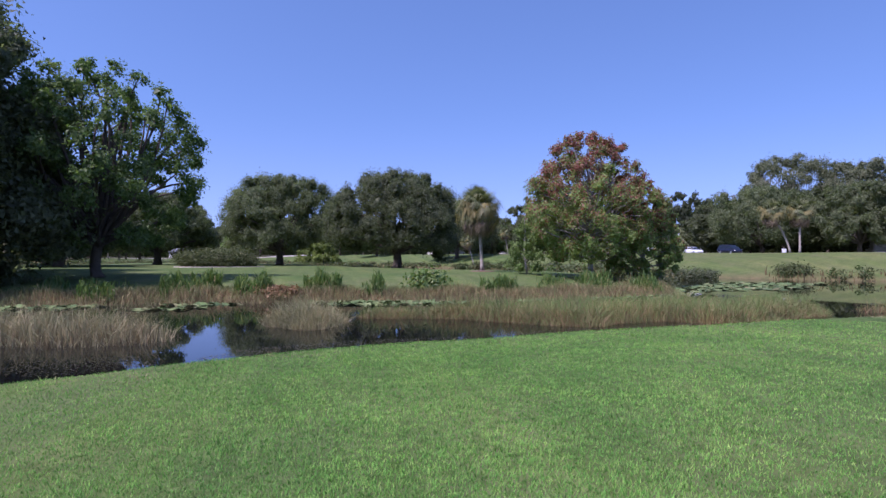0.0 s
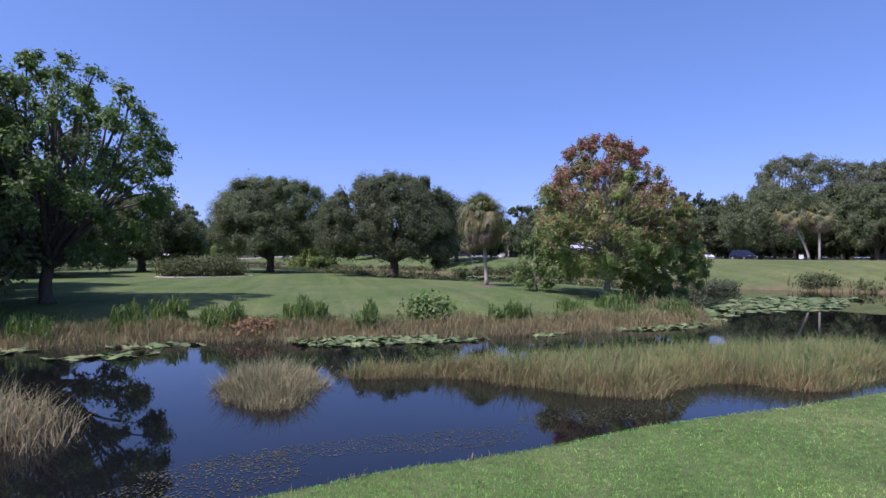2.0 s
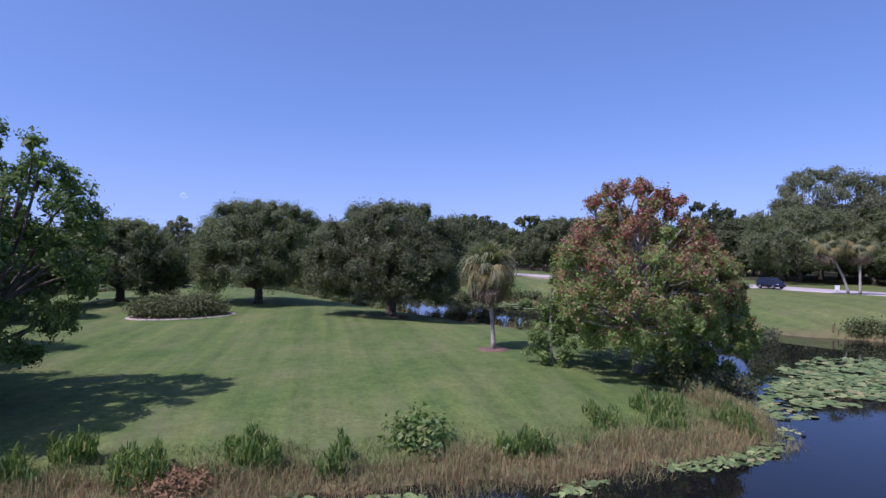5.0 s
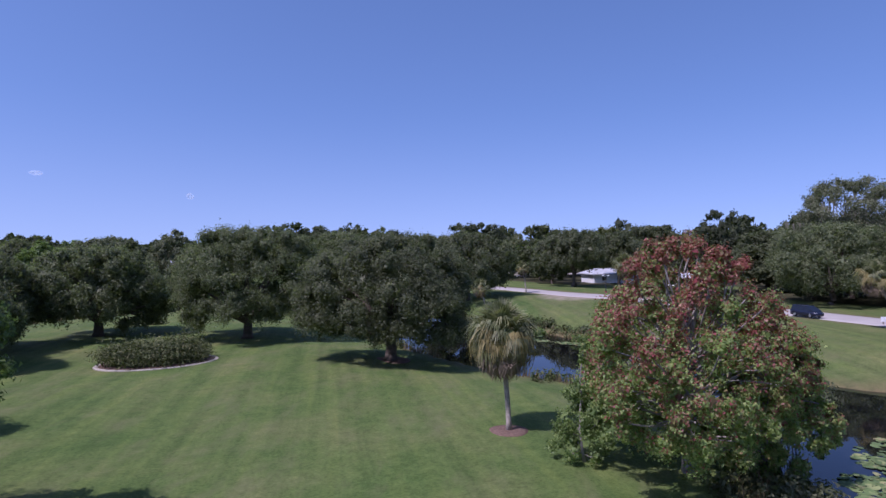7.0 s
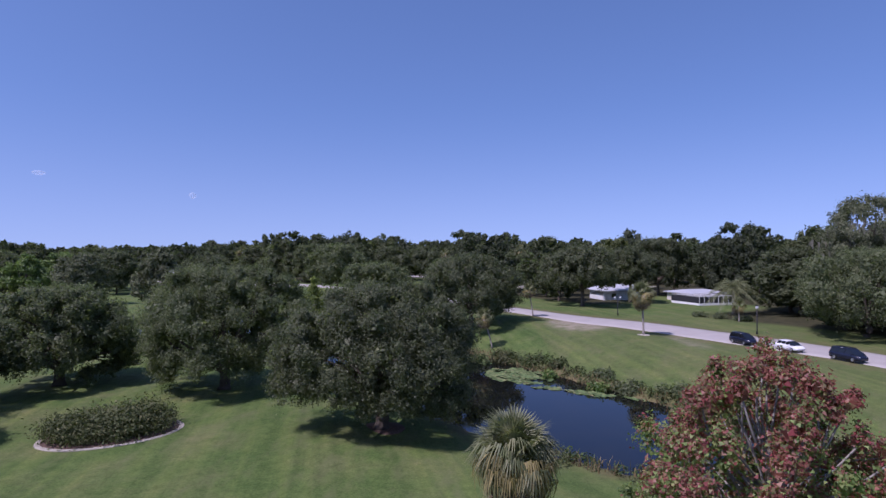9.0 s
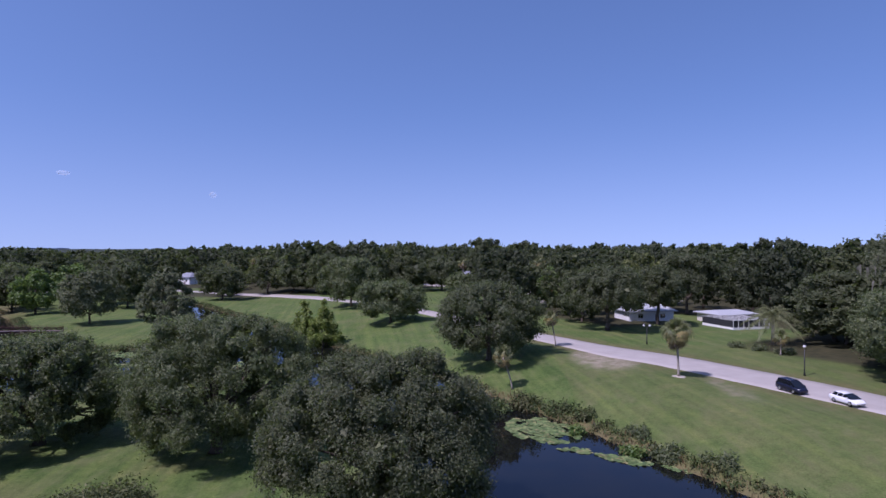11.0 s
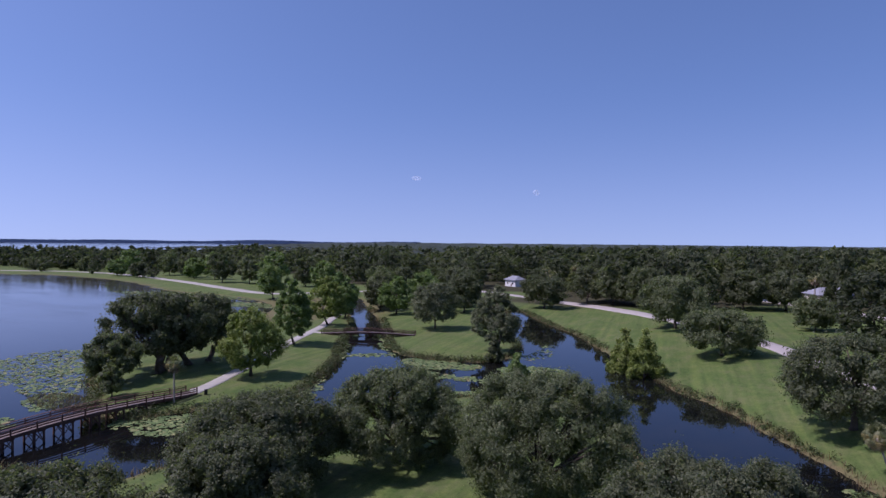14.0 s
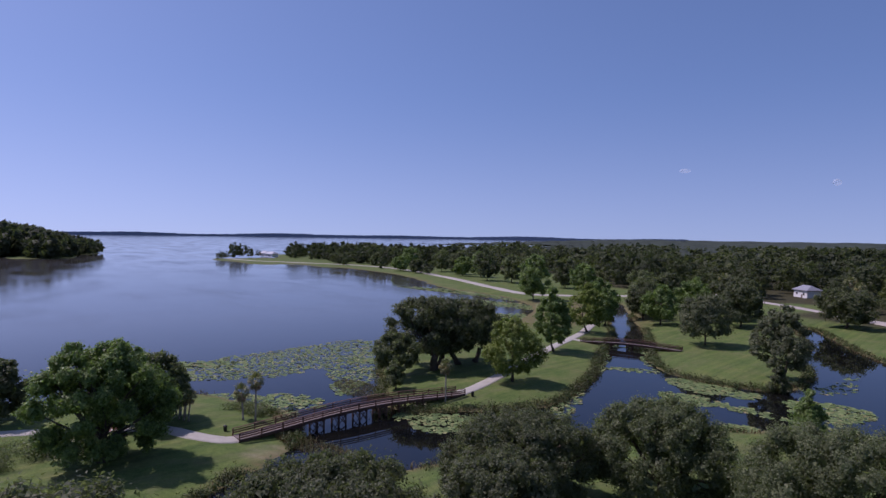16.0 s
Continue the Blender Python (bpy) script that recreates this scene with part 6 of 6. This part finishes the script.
street_lamp(40.2, 103.2, 3.9, 1, "black iron lamp post with a single globe on the verge")
street_lamp(28.0, 126.0, 3.3, 2, "black iron lamp post with two globes on the verge")
street_lamp(60.0, 71.0, 4.0, 1, "black iron lamp post with a single globe on the verge")
sign = thing("road_sign", 43.6, 77.6, ground_at(43.6, 77.6) - 0.05, "small blank white sign board on a short post", "sign")
piece("post", Soup().box(0, 0.03, 0.35, 0.06, 0.05, 0.8, None, 0.01).mesh("post", IRON), sign)
piece("panel", Soup().box(0, -0.01, 0.62, 0.55, 0.025, 0.5, None, 0.01).mesh("panel", WHITE), sign)


# ---- cars ----
def car(x, y, turn, paint, length, wide, tall, hood, label, cabin_from, cabin_to):
    root = thing("car", x, y, ground_at(x, y) + 0.09, label, "car", "parked cars", turn=turn)
    root.matrix_basis = root.matrix_basis @ Matrix.Scale(M, 4)
    hw = wide / 2

    def ring(u, w, z0, z1, tuck=0.06):
        return [(u, -w + tuck, z0), (u, w - tuck, z0), (u, w, z0 + 0.15), (u, w, z1 - 0.18), (u, w - tuck, z1 - 0.04), (u, w - 0.22, z1), (u, -w + 0.22, z1), (u, -w + tuck, z1 - 0.04), (u, -w, z1 - 0.18), (u, -w, z0 + 0.15)]
    L = length / 2
    body = [ring(-L, hw * 0.80, 0.38, hood - 0.12), ring(-L + 0.12, hw * 0.93, 0.28, hood - 0.02), ring(-L + 0.6, hw, 0.22, hood + 0.04), ring(0, hw, 0.22, hood + 0.04), ring(L - 1.1, hw, 0.22, hood),
            ring(L - 0.5, hw * 0.96, 0.24, hood - 0.08), ring(L - 0.12, hw * 0.85, 0.28, hood - 0.24), ring(L, hw * 0.70, 0.36, hood - 0.36)]
    piece("body", Soup().loft(body).mesh("body", paint, True), root)
    g = tall - hood
    lo, hi = cabin_from, cabin_to
    glass = [[(lo, -hw + 0.08, hood - 0.02), (lo, hw - 0.08, hood - 0.02), (hi, hw - 0.08, hood - 0.05), (hi, -hw + 0.08, hood - 0.05)],
             [(lo + 0.18, -hw + 0.16, hood + g * 0.6), (lo + 0.18, hw - 0.16, hood + g * 0.6), (hi - 0.85, hw - 0.16, hood + g * 0.6), (hi - 0.85, -hw + 0.16, hood + g * 0.6)],
             [(lo + 0.30, -hw + 0.24, tall - 0.05), (lo + 0.30, hw - 0.24, tall - 0.05), (hi - 1.25, hw - 0.24, tall - 0.05), (hi - 1.25, -hw + 0.24, tall - 0.05)]]
    piece("windows", Soup().loft(glass).mesh("windows", GLASS), root, "dark tinted windows")
    roof = [[(lo + 0.26, -hw + 0.22, tall - 0.07), (lo + 0.26, hw - 0.22, tall - 0.07), (hi - 1.2, hw - 0.22, tall - 0.07), (hi - 1.2, -hw + 0.22, tall - 0.07)],
            [(lo + 0.34, -hw + 0.25, tall - 0.02), (lo + 0.34, hw - 0.25, tall - 0.02), (hi - 1.3, hw - 0.25, tall - 0.02), (hi - 1.3, -hw + 0.25, tall - 0.02)],
            [(lo + 0.6, -hw + 0.45, tall), (lo + 0.6, hw - 0.45, tall), (hi - 1.6, hw - 0.45, tall), (hi - 1.6, -hw + 0.45, tall)]]
    piece("roof", Soup().loft(roof).mesh("roof", paint, True), root)
    for sy in (-1, 1):
        y0 = sy * (hw - 0.12)
        for f in (0.02, 0.36, 0.72):
            u0 = lo + f * (hi - lo - 0.9)
            piece("pillar", Soup().tube([(u0, sy * (hw - 0.075), hood - 0.02), (u0 + 0.25, sy * (hw - 0.235), tall - 0.06)], 0.035, 5).mesh("pillar", paint), root)
        for u in (-L + 0.95, L - 0.95):
            ang = np.linspace(0, 2 * math.pi, 17)[:-1]
            tyre = piece("wheel", Soup().loft([[(u + r * math.cos(q), y0 + sy * d, 0.33 + r * math.sin(q)) for q in (ang if sy > 0 else ang[::-1])] for r, d in ((0.24, -0.10), (0.32, -0.09), (0.335, 0.0), (0.32, 0.11), (0.22, 0.13))]).mesh("wheel", RUBBER, True), root, "black tyre")
            piece("rim", Soup().loft([[(u + r * math.cos(q), y0 + sy * d, 0.33 + r * math.sin(q)) for q in (ang if sy > 0 else ang[::-1])] for r, d in ((0.21, 0.135), (0.18, 0.145), (0.05, 0.125))]).mesh("rim", ALLOY, True), tyre, "silver alloy rim")
        piece("headlight", Soup().box(L - 0.24, sy * (hw - 0.36), hood - 0.30, 0.28, 0.34, 0.15, None, 0.05).mesh("headlight", LENS), root, "clear headlight")
        piece("tail_light", Soup().box(-L + 0.09, sy * (hw - 0.30), hood - 0.14, 0.16, 0.22, 0.3, None, 0.05).mesh("tail_light", TAIL), root, "red tail light")
        piece("mirror", Soup().box(hi - 0.55, sy * (hw + 0.09), hood + 0.08, 0.14, 0.2, 0.13, None, 0.04).mesh("mirror", paint), root)
    piece("bumper", Soup().box(L - 0.06, 0, 0.42, 0.16, wide * 0.62, 0.14, None, 0.05).mesh("bumper", RUBBER), root)
    return root


ROAD_TURN = math.degrees(math.atan2(-0.89, 0.46))
car(34.3, 94.6, ROAD_TURN - 13, NAVY, 4.4, 1.84, 1.72, 1.02, "navy minivan parked on the pale road", -2.0, 1.7)
car(37.0, 89.6, ROAD_TURN - 13, CAR_WHITE, 4.3, 1.78, 1.45, 0.94, "white saloon parked on the pale road", -1.6, 1.45)
car(39.6, 83.8, ROAD_TURN - 10, NAVY, 4.5, 1.86, 1.74, 1.02, "navy minivan parked on the pale road", -2.05, 1.75)


# ---- houses ----
def house(x, y, turn, sx, sy, wall_h, roof_h, wall_mat, roof_mat, label, hip=0.35, lanai=False):
    g = min(ground_at(x + i, y + j) for i in (-4, 4) for j in (-4, 4))
    root = thing("house", x, y, g - 0.1, label, "house", "houses by the park", turn=turn)
    t = 0.25
    for nm, bx, by, wx2, wy2 in (("wall", 0, -sy / 2 + t / 2, sx, t), ("wall", 0, sy / 2 - t / 2, sx, t), ("wall", -sx / 2 + t / 2, 0, t, sy - 2 * t), ("wall", sx / 2 - t / 2, 0, t, sy - 2 * t)):
        piece(nm, Soup().box(bx, by, wall_h / 2, wx2, wy2, wall_h).mesh(nm, wall_mat), root)
    e = 0.6
    X, Y, k = sx / 2 + e, sy / 2 + e, hip * sy
    V = [(-X, -Y, 0), (X, -Y, 0), (X, Y, 0), (-X, Y, 0), (-X + k, 0, roof_h), (X - k, 0, roof_h)]
    V = V + [(a, b, c - 0.18) for a, b, c in V]
    V = [(a, b, c + wall_h + 0.1) for a, b, c in V]
    F = [[0, 1, 5, 4], [2, 3, 4, 5], [1, 2, 5, 5], [3, 0, 4, 4], [0, 6, 7, 1], [1, 7, 8, 2], [2, 8, 9, 3], [3, 9, 6, 0], [7, 6, 10, 11], [9, 8, 11, 10], [8, 7, 11, 11], [6, 9, 10, 10]]
    F3 = []
    for q in F:
        F3.append(q[:3])
        if q[2] != q[3]:
            F3.append([q[0], q[2], q[3]])
    piece("roof", mesh_np("roof", np.array(V), F3, roof_mat), root)
    for i in range(max(2, int(sx // 4))):
        u = -sx / 2 + sx * (i + 0.5) / max(2, int(sx // 4))
        win = piece("window", Soup().box(u, -sy / 2 - 0.03, wall_h * 0.55, 1.2, 0.08, 1.0).mesh("window", WHITE), root, "white-framed window")
        for du in (-0.28, 0.28):
            piece("pane", Soup().box(u + du, -sy / 2 - 0.075, wall_h * 0.55, 0.5, 0.02, 0.85).mesh("pane", GLASS), win)
    piece("door", Soup().box(sx * 0.12, -sy / 2 - 0.03, 0.8, 0.72, 0.08, 1.6, None, 0.02).mesh("door", TIMBER), root, "brown door")
    if lanai:
        lx, ly, lh = sx * 0.9, 8.5, 1.9
        ox, oy = -sx * 0.52, -sy / 2 - ly / 2 - 0.05
        piece("screen_roof", Soup().box(ox, oy, lh, lx, ly, 0.05).mesh("screen_roof", SCREEN), root, "dark mesh screen roof")
        for bx, by, w2, d2 in ((ox, oy - ly / 2, lx, 0.04), (ox - lx / 2, oy, 0.04, ly), (ox + lx / 2, oy, 0.04, ly)):
            piece("screen", Soup().box(bx, by, 0.6 + (lh - 0.65) / 2, w2, d2, lh - 0.65).mesh("screen", SCREEN), root, "dark mesh screen")
            piece("knee_wall", Soup().box(bx, by, 0.3, w2, d2 + 0.04, 0.6).mesh("knee_wall", WHITE), root)
        for i in range(8):
            u = ox - lx / 2 + lx * i / 7
            piece("post", Soup().box(u, oy - ly / 2 - 0.05, lh / 2, 0.09, 0.05, lh + 0.05).mesh("post", WHITE), root)
            piece("roof_beam", Soup().box(u, oy, lh + 0.06, 0.05, ly, 0.07).mesh("roof_beam", WHITE), root)
        piece("screen_beam", Soup().box(ox, oy - ly / 2 - 0.05, lh + 0.06, lx, 0.07, 0.1).mesh("screen_beam", WHITE), root)
    return root


house(53.5, 158.0, 18, 9.0, 7, 1.9, 0.6, WALL, ROOF_WHITE, "low house with white metal roof and dark screened porch", lanai=True)
house(37.0, 160.5, 12, 10, 7, 2.2, 1.2, WHITE, ROOF_WHITE, "white bungalow half hidden by oaks", 0.3)
house(-134.5, 306.0, -25, 8.2, 6.6, 3.4, 2.0, WHITE, ROOF_GREY, "white two-storey house with grey-blue roof")
house(24.5, 199.0, 20, 10, 8, 2.3, 1.6, WALL, ROOF_RUST, "bungalow with rust-coloured roof among trees")
house(1.5, 287.0, 30, 16, 10, 3.2, 2.4, WALL, ROOF_GREY, "grey-roofed house across the far road")
house(75.0, 99.0, 60, 12, 9, 3.0, 1.8, WHITE, ROOF_GREY, "white house among tall oaks")
house(-633.0, 213.0, 10, 12, 7, 3.2, 2.5, WHITE, ROOF_WHITE, "white pavilion on the far spit")
house(-614.0, 214.0, 15, 13, 7, 3.2, 2.3, WHITE, ROOF_WHITE, "white pavilion on the far spit")


# ---- distance ----
def far_shore():
    rng = np.random.default_rng(4)
    az = np.radians(np.linspace(35, 125, 360))
    base = 3600
    top = 13 + 5 * np.abs(np.sin(az * 9)) + 3 * np.sin(az * 31) + rng.normal(size=len(az)) * 0.7
    X, Y = -np.sin(az) * base, 28 + np.cos(az) * base
    V = np.concatenate([np.stack([X, Y, 0 * X - 3], 1), np.stack([X, Y, top], 1), np.stack([X * 1.01, Y * 1.01, top * 0.6], 1)])
    n = len(az)
    i = np.arange(n - 1)
    F = np.concatenate([np.stack([i, i + 1, i + 1 + n, i + n], 1), np.stack([i + n, i + n + 1, i + 1 + 2 * n, i + 2 * n], 1)])
    # the strip's paleness is haze painted into its material
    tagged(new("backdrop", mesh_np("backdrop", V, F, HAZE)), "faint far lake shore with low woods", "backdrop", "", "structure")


far_shore()


def cloud(x, y, z, w, h, seed):
    rng = np.random.default_rng(seed)
    bm = bmesh.new()
    bmesh.ops.create_icosphere(bm, subdivisions=4, radius=1, matrix=Matrix.Diagonal((w * 0.4, w * 0.3, h * 0.36, 1)))
    for v in bm.verts:
        v.co *= 1 + 0.07 * math.sin(v.co.x * 0.31 + seed) * math.sin(v.co.z * 0.47 + 2) + rng.normal() * 0.015
    me = bpy.data.meshes.new("cloud")
    bm.to_mesh(me)
    bm.free()
    me.materials.append(CLOUD_WHITE)
    me.polygons.foreach_set("use_smooth", [True] * len(me.polygons))
    ob = new("cloud", me)
    ob.matrix_basis = pose(x, y, z, 0, 0, math.degrees(math.atan2(-x, y)))
    tagged(ob, "tiny white fair-weather cloud low in the sky", "cloud", "small clouds", "structure")


cloud(-1400, 3162, 303, 46, 44, 1)
cloud(-1830, 2600, 353, 66, 27, 2)


# ---- from plan units to metres ----
for ob in list(scene.objects):
    if ob.parent is None and ob.type in {"MESH", "EMPTY"}:
        ob.matrix_basis = Matrix.Scale(UNIT, 4) @ ob.matrix_basis
